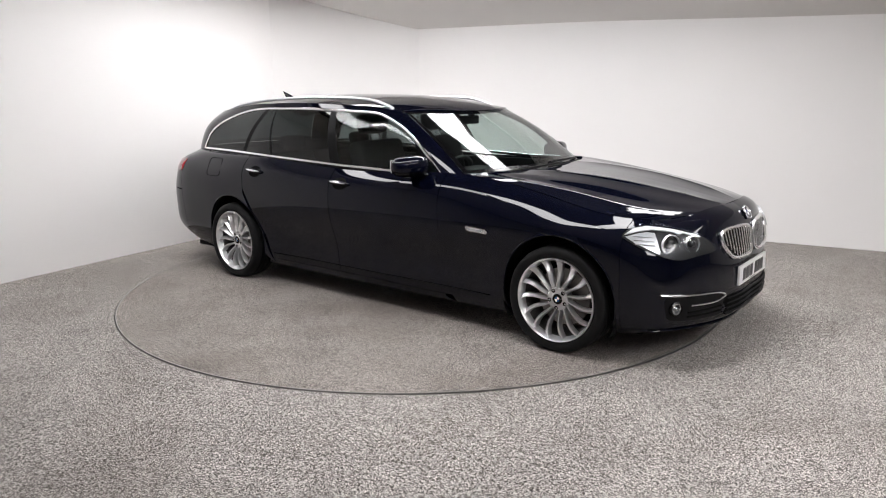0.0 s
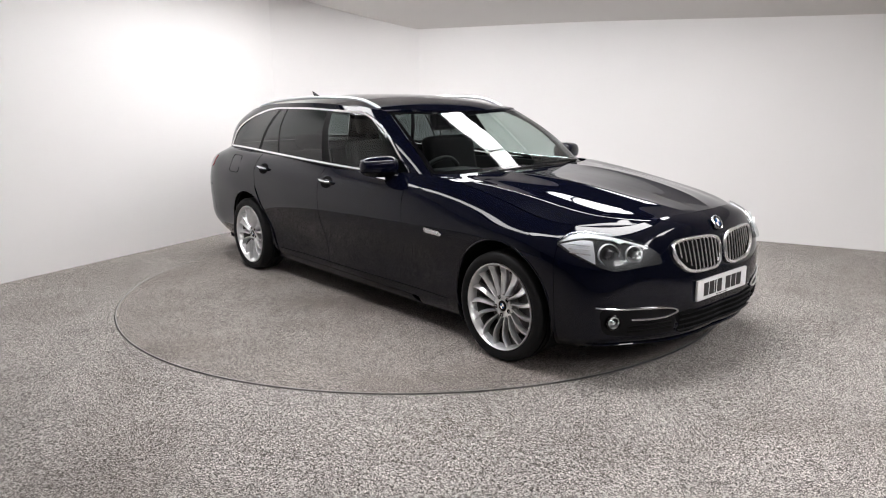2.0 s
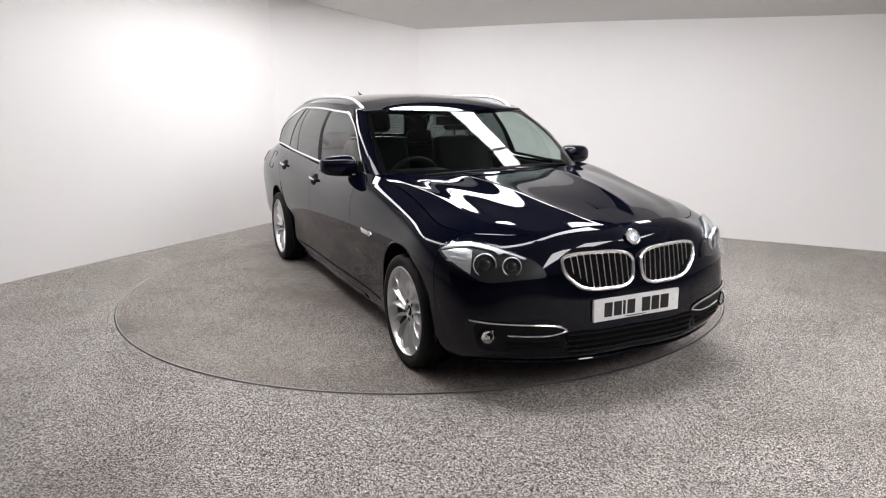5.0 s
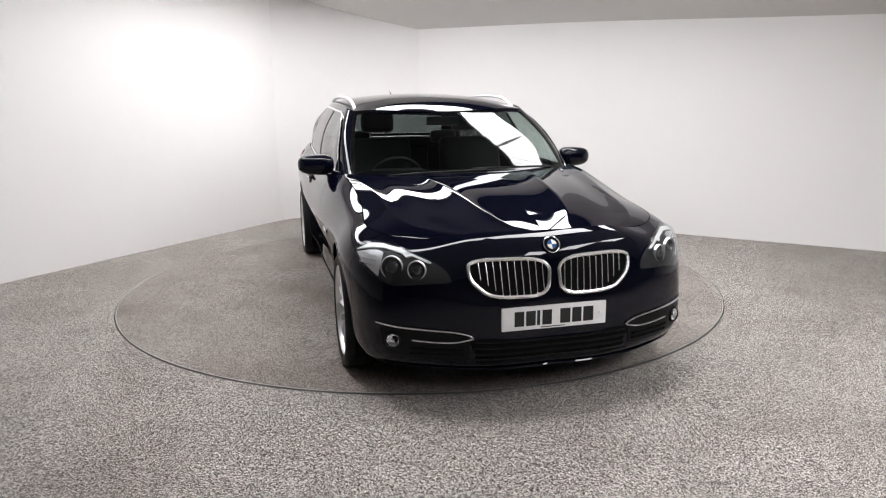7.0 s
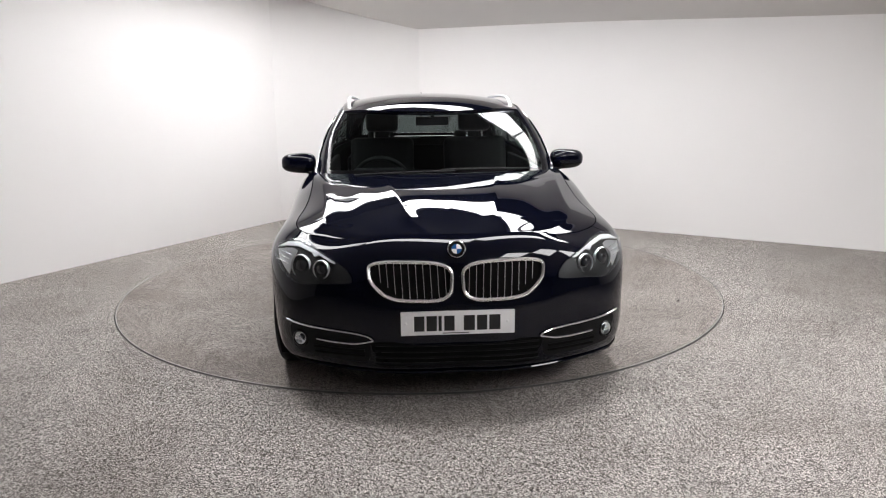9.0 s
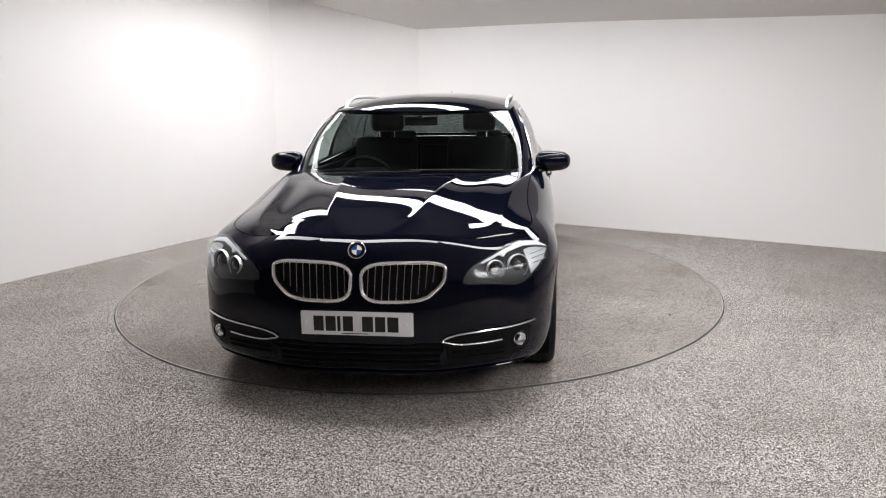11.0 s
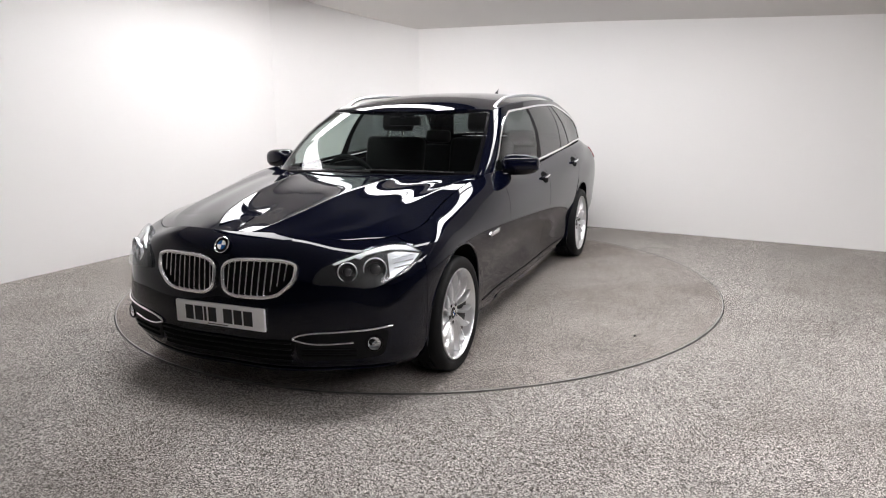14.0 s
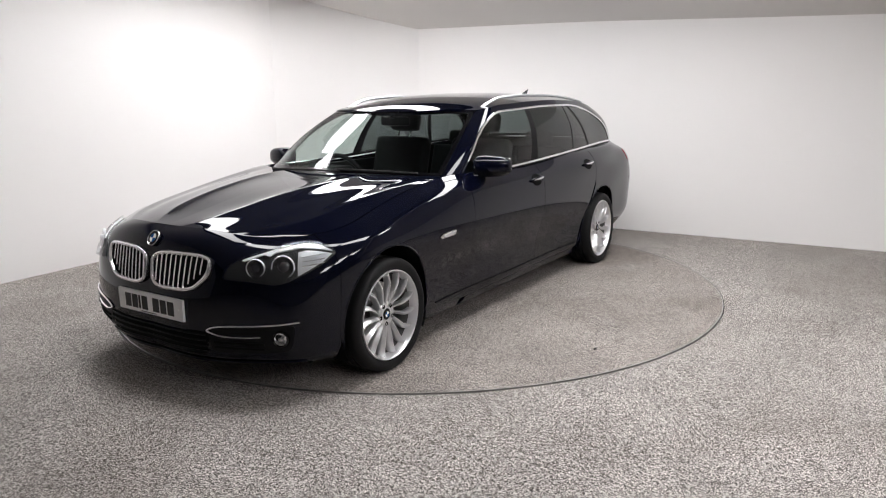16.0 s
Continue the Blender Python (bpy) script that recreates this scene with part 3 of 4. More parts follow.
def bonnet():
    # columns follow the two creases
    half = np.concatenate([np.linspace(0, 1, 29), np.linspace(1, 2, 29)[1:], np.linspace(2, 3, 15)[1:]])
    k = np.concatenate([-half[:0:-1], half])
    s, k = np.meshgrid(np.linspace(0.003, 0.992, 110), k, indexing="ij")
    a, r1, r2 = np.abs(k), inner_crease(s), outer_crease(s)
    w = np.where(a < 1, a * r1, np.where(a < 2, r1 + (a - 1) * (r2 - r1), r2 + (a - 2) * (0.992 - r2))) * np.sign(k)
    sheet("bonnet", bonnet_point(s, w), grid_normals(bonnet_point, s, w), PAINT, car)


def curve(xs, ys, x):
    """A smooth curve through (xs, ys), xs falling."""
    k = -np.array(xs, float)
    return (basis(k, np.clip(-np.ravel(x), k[0], k[-1])) @ np.array(ys, float)).reshape(np.shape(x))


def roof_point(s, w):
    a = np.abs(w)
    x = 0.29 - 2.52 * s - 0.15 * a ** 2.5 * np.exp(-(s / 0.12) ** 2)
    xs = (0.30, 0.115, -0.32, -0.74, -1.20, -1.62, -1.95, -2.24)
    edge = curve(xs, (1.328, 1.347, 1.385, 1.402, 1.400, 1.375, 1.335, 1.290), x)
    wide = curve(xs, (0.595, 0.628, 0.660, 0.662, 0.648, 0.622, 0.575, 0.50), x)
    mid = curve((0.30, 0.22, 0.12, 0.0, -0.4, -0.9, -1.4, -1.9, -2.25), (1.333, 1.365, 1.395, 1.420, 1.458, 1.470, 1.460, 1.430, 1.378), x)
    return np.stack([x, w * wide, edge + (mid - edge) * (1 - a ** 2.3)], -1)


def roof():
    s, w = np.meshgrid(np.linspace(0.0, 1.0, 110), np.linspace(-1, 1, 61), indexing="ij")
    P = roof_point(s, w)
    t = np.cross(np.gradient(P, axis=0), np.gradient(P, axis=1))
    t /= np.linalg.norm(t, axis=-1, keepdims=True)
    sheet("roof", P, t * np.sign(t[..., 2:3]), PAINT, car, lip=0.03)


def cabin_u(x, v=0.0):
    return float(CABIN.u_at_x(x, [v])[0])


def cabin():
    ends = CABIN.ku
    k = lambda i: ends[i + 1]
    flip = np.array([1, -1, 1])
    # windscreen, with a black band round it
    P, N = patch(CABIN, 0.0, k(2) - 0.044, 0.02, 0.965, 40, 40)
    P, N = np.concatenate([(P * flip)[:0:-1], P]), np.concatenate([(N * flip)[:0:-1], N])
    sheet("windscreen", P, N, GLASS, car, 1, "clear windscreen with a black border", lip=0)
    # printed black band along the edges of the windscreen
    for u0, u1, v0, v1 in ((0.0, k(2) - 0.049, 0.93, 0.965), (0.0, k(2) - 0.049, 0.02, 0.065), (k(2) - 0.074, k(2) - 0.046, 0.06, 0.935)):
        P, N = patch(CABIN, u0, u1, v0, v1, 40, 12)
        P = P + N * 0.002
        for f in (1, -1):
            sheet("windscreen_band", P, N, GLOSSBLACK, car, f, lip=0)
    # rear window
    P, N = patch(CABIN, k(8) + 0.10, CABIN.end, 0.08, 0.95, 24, 24)
    P, N = np.concatenate([P, (P * flip)[-2::-1]]), np.concatenate([N, (N * flip)[-2::-1]])
    sheet("rear_window", P, N, PRIVACY, car, 1, "dark tinted rear window", lip=0)
    P, N = patch(CABIN, k(8) + 0.10, CABIN.end, 0.0, 0.078, 24, 4)
    P, N = np.concatenate([P, (P * flip)[-2::-1]]), np.concatenate([N, (N * flip)[-2::-1]])
    sheet("tailgate_frame", P, N, PAINT, car, 1, lip=0)
    ua, ur = k(2) + 0.085, cabin_u(-2.03, 0.05)
    base = lambda u: np.full_like(u, 0.035)

    def dlo(u):
        """Upper edge of the side glass: bent at the front pillar, level, then rounded down to the tail."""
        t = np.clip((u - (ur - 0.64)) / 0.64, 0, 1)
        f = np.clip((u - ua) / 0.26, 0, 1)
        rear = 0.035 + 0.85 * np.sqrt(np.clip(1 - t ** 3.0, 0, 1)) * (1 - 0.06 * t)
        return np.minimum(rear, 0.52 + 0.365 * np.sqrt(np.clip(1 - (1 - f) ** 2.2, 0, 1)))

    def cut(xb, xt):
        """A pillar edge from x at the belt to x at the roof."""
        a, b = cabin_u(xb, 0.035), cabin_u(xt, 0.88)
        return lambda q: a + (b - a) * q

    front = lambda q: np.full_like(q, ua)
    tail = lambda q: np.full_like(q, ur)
    edges = [(front, cut(-0.275, -0.445), GLASS, "front_window", "side window of clear glass"),
             (cut(-0.275, -0.445), cut(-0.385, -0.51), PILLAR, "pillar_trim", "gloss black pillar cover"),
             (cut(-0.385, -0.51), cut(-1.045, -1.125), PRIVACY, "rear_door_window", "dark tinted window"),
             (cut(-1.045, -1.125), cut(-1.07, -1.145), PILLAR, "window_divider", ""),
             (cut(-1.07, -1.145), cut(-1.40, -1.225), PRIVACY, "quarter_light", "dark tinted window"),
             (cut(-1.40, -1.225), cut(-1.45, -1.275), PILLAR, "pillar_trim", "gloss black pillar cover"),
             (cut(-1.45, -1.275), tail, PRIVACY, "rear_side_window", "dark tinted window")]
    for _, s in SIDES:
        # A pillar and roof frame, body colour
        P, N = patch(CABIN, k(2) - 0.042, ua, 0.0, 1.0, 8, 40)
        sheet("front_pillar", P, N, PAINT, car, s)
        P, N = patch(CABIN, ua, ur, dlo, 1.0, 120, 16)
        sheet("roof_frame", P, N, PAINT, car, s)
        P, N = patch(CABIN, ua, ur, 0.0, base, 100, 3)
        sheet("belt_panel", P, N, PAINT, car, s, lip=0)
        P, N = patch(CABIN, ur, k(8) + 0.098, 0.0, 1.0, 24, 30)
        sheet("rear_pillar", P, N, PAINT, car, s)
        for a, b, mat, name, label in edges:
            P, N = patch(CABIN, a, b, base, dlo, 24, 20)
            sheet(name, P, N, mat, car, s, label, lip=0)
        # chrome surround
        us = np.linspace(ua, ur, 90)
        lo = [Vector(p) for p in CABIN.at(us, np.full(90, 0.03))]
        hi = [Vector(p) for p in CABIN.at(us, dlo(us))]
        fr = [Vector(p) for p in CABIN.at(np.full(20, ua), np.linspace(0.035, 0.52, 20))]
        ring = lo + hi[::-1][1:] + fr[::-1][1:-1]
        bm = bmesh.new()
        pts = [p + Vector((0, 0.004, 0.001)) for p in ring]
        tube(bm, mirrored(pts) if s < 0 else pts, 0.0095, True, 8, 0.6, [Vector((0, s * 0.95, 0.3))] * len(ring))
        bmesh.ops.recalc_face_normals(bm, faces=bm.faces)
        part("window_surround", bm, CHROME, car, "bright chrome window surround")
        # roof rail
        rp = [(0.03, .598, 1.352), (-0.05, .600, 1.385), (-0.22, .606, 1.424), (-0.55, .616, 1.440), (-0.95, .615, 1.440), (-1.35, .602, 1.425), (-1.72, .578, 1.392), (-1.92, .555, 1.352)]
        bm = bmesh.new()
        pts = smooth_line(rp, 50)
        tube(bm, mirrored(pts) if s < 0 else pts, 0.0125, False, 10, 0.9)
        bmesh.ops.recalc_face_normals(bm, faces=bm.faces)
        part("roof_rail", bm, SATIN, car, "satin aluminium roof rail")


def wheel_meshes():
    """Tyre, rim, spokes and hub in wheel space: the axle along y, the outer face towards +y."""
    made = {}
    bm = bmesh.new()
    R = TYRE_R
    lathe(bm, [(0.241, 0.085), (0.247, 0.098), (0.266, 0.106), (0.280, 0.107), (0.294, 0.101), (0.303, 0.090), (R - 0.002, 0.074), (R, 0.045), (R - 0.008, 0.043), (R - 0.008, 0.036), (R, 0.034),
               (R, 0.004), (R - 0.008, 0.003), (R - 0.008, -0.003), (R, -0.004), (R, -0.034), (R - 0.008, -0.036), (R - 0.008, -0.043), (R, -0.045), (R - 0.002, -0.072), (0.303, -0.09), (0.280, -0.107), (0.24, -0.098), (0.232, -0.085)], 72)
    bmesh.ops.recalc_face_normals(bm, faces=bm.faces)
    made["tyre"] = bm
    bm = bmesh.new()
    lathe(bm, [(0.243, 0.092), (0.242, 0.099), (0.238, 0.101), (0.234, 0.097), (0.230, 0.078), (0.220, 0.050)], 72)
    bmesh.ops.recalc_face_normals(bm, faces=bm.faces)
    bmesh.ops.reverse_faces(bm, faces=bm.faces)
    made["rim"] = bm
    bm = bmesh.new()
    lathe(bm, [(0.220, 0.050), (0.205, 0.01), (0.20, -0.06), (0.236, -0.09)], 72)
    bmesh.ops.recalc_face_normals(bm, faces=bm.faces)
    bmesh.ops.reverse_faces(bm, faces=bm.faces)
    made["rim_barrel"] = bm
    bm = bmesh.new()
    lathe(bm, [(0, 0.062), (0.034, 0.062), (0.040, 0.058), (0.060, 0.062), (0.068, 0.056), (0.070, 0.035), (0.066, 0.0)], 40)
    bmesh.ops.recalc_face_normals(bm, faces=bm.faces)
    made["hub"] = bm
    bm = bmesh.new()
    lathe(bm, [(0.03, -0.012), (0.165, -0.012), (0.168, -0.022), (0.165, -0.034), (0.03, -0.034)], 48)
    bmesh.ops.recalc_face_normals(bm, faces=bm.faces)
    made["brake_disc"] = bm
    # one spoke: a raised bright edge with a broad face that falls away to one side
    bm = bmesh.new()
    rows = []
    for i in range(14):
        t = i / 13
        r = 0.052 + t * (0.237 - 0.052)
        a = 0.15 * math.sin(math.pi * t * 0.9) - 0.02
        y = 0.060 + 0.018 * math.sin(math.pi * t) + 0.026 * t ** 2 - 0.008 * t
        hw = 0.0075 + 0.0075 * t ** 1.3
        c, q = math.cos(a), math.sin(a)
        rad, tan = Vector((c, 0, q)), Vector((-q, 0, c))
        p = rad * r
        rows.append([bm.verts.new(p + tan * k * hw + Vector((0, y + d, 0))) for k, d in
                     ((-1.05, -0.040), (-1.0, -0.006), (-0.75, 0.002), (-0.35, 0.002), (-0.1, -0.004), (0.8, -0.013), (1.0, -0.020), (1.05, -0.040))])
    for x, y in zip(rows, rows[1:]):
        for j in range(7):
            bm.faces.new((x[j], y[j], y[j + 1], x[j + 1]))
    bmesh.ops.recalc_face_normals(bm, faces=bm.faces)
    made["spoke"] = bm
    return made


def wheels():
    meshes = wheel_meshes()
    data = {}
    mats = {"tyre": RUBBER, "rim": ALLOY, "rim_barrel": BARREL, "hub": ALLOY, "brake_disc": STEEL, "spoke": ALLOY}
    for name, bm in meshes.items():
        me = bpy.data.meshes.new(name)
        bm.normal_update()
        bm.to_mesh(me)
        bm.free()
        me.materials.append(mats[name])
        me.polygons.foreach_set("use_smooth", [True] * len(me.polygons))
        me.set_sharp_from_angle(angle=radians(40))
        data[name] = me
    bm = bmesh.new()
    lathe(bm, [(0, 0.066), (0.026, 0.066), (0.031, 0.063)], 32)
    cap = bpy.data.meshes.new("centre_cap")
    bmesh.ops.recalc_face_normals(bm, faces=bm.faces)
    bm.to_mesh(cap)
    bm.free()
    cap.materials.append(GLOSSBLACK)
    # bolt hole in the hub: a small disc, black for the shade inside
    bm = bmesh.new()
    lathe(bm, [(0, 0.060), (0.006, 0.060), (0.0065, 0.0635), (0.012, 0.0640)], 16, pose(0.052, 0, 0))
    hole = bpy.data.meshes.new("bolt_hole")
    bmesh.ops.recalc_face_normals(bm, faces=bm.faces)
    bm.to_mesh(hole)
    bm.free()
    hole.materials.append(VOID)
    quarters = []
    for mat in (BLUE, WHITE):
        bm = bmesh.new()
        c0 = bm.verts.new((0, 0.0668, 0))
        vs = [bm.verts.new((0.0155 * math.cos(a), 0.0668, 0.0155 * math.sin(a))) for a in [math.pi / 2 * i / 6 for i in range(7)]]
        for a, b in zip(vs, vs[1:]):
            bm.faces.new((c0, b, a))
        me = bpy.data.meshes.new("cap_quarter")
        bm.to_mesh(me)
        bm.free()
        me.materials.append(mat)
        quarters.append(me)
    for x, y in ((HUB, 0.805), (-HUB, 0.832)):
        for s in (1, -1):
            w = new("wheel")
            w.parent = car
            w.matrix_basis = pose(x, s * y, HUB_Z, 0, 0, 0 if s > 0 else 180)
            w["label"] = "silver multi-spoke alloy wheel with a black tyre"
            for name in ("tyre", "rim", "rim_barrel", "hub", "brake_disc"):
                o = new(name, data[name])
                o.parent = w
            o = new("centre_cap", cap)
            o.parent = w
            o["label"] = "blue and white round cap"
            for k in range(4):
                q = new("cap_quarter", quarters[k % 2])
                q.parent = o
                q.matrix_basis = pose(0, 0, 0, 0, 90 * k, 0)
            for i in range(5):
                o = new("bolt_hole", hole)
                o.parent = w
                o.matrix_basis = pose(0, 0, 0, 0, 72 * i + 12, 0)
            for i in range(15):
                o = new("spoke", data["spoke"])
                o.parent = w
                o.matrix_basis = pose(0, 0, 0, 0, 360 / 15 * i + 7, 0)


def wheel_wells():
    for x in (HUB, -HUB):
        for s in (1, -1):
            bm = bmesh.new()
            n = 40
            rows = []
            for y in (0.875, 0.50):
                rows.append([bm.verts.new((x + 0.372 * math.cos(a), s * y, 0.325 + 0.372 * math.sin(a))) for a in [math.pi * (-0.16 + 1.32 * i / n) for i in range(n + 1)]])
            c = bm.verts.new((x, s * 0.50, 0.30))
            for i in range(n):
                bm.faces.new((rows[0][i], rows[0][i + 1], rows[1][i + 1], rows[1][i]))
                bm.faces.new((rows[1][i], rows[1][i + 1], c))
            part("wheel_arch_liner", bm, VOID, car, "black arch liner")


body_panels()
bonnet()
roof()
cabin()
wheels()
wheel_wells()


def rounded(pts, n=6, k=0.35):
    """A closed outline with its corners rounded."""
    out, m = [], len(pts)
    p = [Vector(q) for q in pts]
    for i in range(m):
        a, b, c = p[i - 1], p[i], p[(i + 1) % m]
        s, e = b + (a - b) * k, b + (c - b) * k
        for j in range(n):
            t = j / (n - 1)
            out.append(s * (1 - t) ** 2 + b * 2 * t * (1 - t) + e * t * t)
    return out


def grille():
    shape = rounded([(0.020, 0.702), (0.395, 0.704), (0.392, 0.615), (0.30, 0.536), (0.030, 0.534)], 9, 0.36)
    X, Y, Z, IN = (1, 0, 0), (0, 1, 0), (0, 0, 1), (-1, 0, 0)
    for _, s in SIDES:
        g = decal("grille", [(q.x, q.y) for q in shape], (2.2, 0, 0), Y, Z, IN, BODY_TREE, VOID, car, 0.004, 0.01, 0.03, "black kidney-shaped grille with chrome bars", s)
        pts, ups = laid([(2.2, q.x, q.y) for q in shape], IN, BODY_TREE, 0.008)
        bm = bmesh.new()
        tube(bm, mirrored(pts) if s < 0 else pts, 0.0105, True, 8, 1.2, mirrored(ups) if s < 0 else ups)
        bmesh.ops.recalc_face_normals(bm, faces=bm.faces)
        part("grille_frame", bm, BRIGHTWORK, g, "chrome frame")
        for i in range(10):
            y = 0.050 + i * 0.0325
            top = 0.692
            low = 0.546 if y < 0.25 else 0.546 + (y - 0.25) * 0.75
            pts, ups = laid([(2.2, y + 0.006 * t, low + (top - low) * t) for t in [k / 7 for k in range(8)]], IN, BODY_TREE, 0.006)
            bm = bmesh.new()
            tube(bm, mirrored(pts) if s < 0 else pts, 0.0031, False, 6, 1.5, [Vector((1, 0, 0))] * 8)
            bmesh.ops.recalc_face_normals(bm, faces=bm.faces)
            part("grille_bar", bm, BRIGHTWORK, g)


def plate():
    p = new("number_plate")
    p.parent = car
    p["label"] = "white plate with black bars"
    bm = bmesh.new()
    box(bm, (2.282, -0.258, 0.378), (2.297, 0.258, 0.488), 0.004)
    part("plate", bm, WHITE, p)
    # dark bars in place of the characters
    for y0, w in ((-0.198, 0.046), (-0.142, 0.046), (-0.088, 0.014), (-0.062, 0.046), (0.026, 0.050), (0.086, 0.046), (0.142, 0.050)):
        bm = bmesh.new()
        box(bm, (2.2968, y0, 0.398), (2.2985, y0 + w, 0.468))
        part("character_bar", bm, INK, p, smooth=False)
    bm = bmesh.new()
    box(bm, (2.2968, -0.07, 0.385), (2.298, 0.05, 0.389))
    part("maker_line", bm, INK, p, smooth=False)
    for y in (-0.235, 0.225):
        bm = bmesh.new()
        lathe(bm, [(0, 0.003), (0.005, 0.002), (0.007, 0)], 16, pose(2.297, y, 0.435, 0, 0, -90))
        part("screw_cap", bm, WHITE, p)


def roundel(parent, m, r):
    """A round badge: chrome rim, dark ring, blue and white quarters."""
    bm = bmesh.new()
    lathe(bm, [(r * 0.86, 0.002), (r * 0.93, 0.006), (r, 0.004), (r, -0.004)], 40, m)
    bmesh.ops.recalc_face_normals(bm, faces=bm.faces)
    b = part("badge", bm, CHROME, parent, "round blue and white badge with a chrome rim")
    bm = bmesh.new()
    lathe(bm, [(0, 0.0035), (r * 0.86, 0.003)], 40, m)
    part("badge_ring", bm, GLOSSBLACK, b)
    for k in range(4):
        bm = bmesh.new()
        c = bm.verts.new((0, 0.0048, 0))
        vs = [bm.verts.new((r * 0.56 * math.cos(a), 0.0045, r * 0.56 * math.sin(a))) for a in [math.pi / 2 * (k + i / 8) for i in range(9)]]
        for a, d in zip(vs, vs[1:]):
            bm.faces.new((c, d, a))
        bmesh.ops.transform(bm, matrix=m, verts=bm.verts)
        part("badge_quarter", bm, WHITE if k % 2 else BLUE, b, smooth=False)


LAMP_O, LAMP_X, LAMP_IN = (2.195, 0.455, 0.0), (-0.648, 0.762, 0), (-0.762, -0.648, 0)
LAMP = [(0, .604), (0.012, .640), (.048, .674), (.115, .703), (.25, .735), (.38, .752), (.46, .744), (.535, .708), (.47, .664), (.395, .628), (.31, .594), (.255, .581), (.205, .586), (.120, .598)]


def headlamps():
    outline = [(q.x, q.y) for q in rounded(LAMP, 4, 0.3)]
    for _, s in SIDES:
        h = new("headlamp")
        h.parent = car
        h["label"] = "clear headlamp with two ringed round projectors"
        kw = dict(origin=LAMP_O, ax=LAMP_X, ay=(0, 0, 1), way=LAMP_IN, tree=BODY_TREE, parent=h, side=s)
        decal("housing", outline, mat=LAMPGREY, off=0.003, thick=0.006, step=0.03, **kw)
        decal("rear_reflector", [(.352, .716), (.39, .722), (.44, .718), (.508, .704), (.465, .672), (.395, .638), (.348, .616), (.348, .660)], mat=SATIN, off=0.0065, thick=0.004, step=0.03, label="bright indicator reflector", **kw)
        for z in (0.660, 0.678, 0.696):
            pts, ups = laid([Vector(LAMP_O) + Vector(LAMP_X) * q + Vector((0, 0, z + 0.1 * (q - 0.4))) for q in (.37, .40, .44, .47)], LAMP_IN, BODY_TREE, 0.011)
            bm = bmesh.new()
            tube(bm, mirrored(pts) if s < 0 else pts, 0.003, False, 6)
            part("reflector_rib", bm, CHROME, h)
        decal("brow", [(.095, .688), (.115, .697), (.25, .728), (.38, .744), (.455, .737), (.51, .712), (.44, .724), (.36, .730), (.25, .716), (.222, .702), (.198, .710), (.125, .690), (.105, .685)], mat=LIGHTGUIDE, off=0.012, thick=0.008, step=0.02, label="white light strip", **kw)
        for sx, z, r in ((.283, .660, .053), (.157, .657, .043)):
            q, n = laid([Vector(LAMP_O) + Vector(LAMP_X) * sx + Vector((0, 0, z))], LAMP_IN, BODY_TREE, 0.004)
            fwd = (Vector((0.86, 0.5, 0.08))).normalized()
            m = Matrix.Translation(q[0]) @ fwd.to_track_quat("Y", "Z").to_matrix().to_4x4()
            if s < 0:
                m = Matrix.Diagonal((1, -1, 1, 1)) @ m
            bm = bmesh.new()
            lathe(bm, [(r - 0.003, 0.004), (r - 0.002, 0.011), (r, 0.012), (r + 0.002, 0.008), (r + 0.002, -0.004)], 36, m)
            bmesh.ops.recalc_face_normals(bm, faces=bm.faces)
            part("lamp_ring", bm, SATIN, h, "silver ring")
            bm = bmesh.new()
            lathe(bm, [(r - 0.006, 0.002), (r * 0.62, -0.001), (r * 0.6, 0.003)], 36, m)
            bmesh.ops.recalc_face_normals(bm, faces=bm.faces)
            part("lamp_bowl", bm, LAMPGREY, h)
            bm = bmesh.new()
            lathe(bm, [(r * 0.6, 0.002), (r * 0.5, 0.010), (r * 0.3, 0.014), (0, 0.016)], 30, m)
            bmesh.ops.recalc_face_normals(bm, faces=bm.faces)
            part("projector_lens", bm, LENS, h, "dark glass projector lens")
        decal("lens", outline, mat=CLEAR, off=0.021, thick=0.020, step=0.03, label="clear lens", **kw)


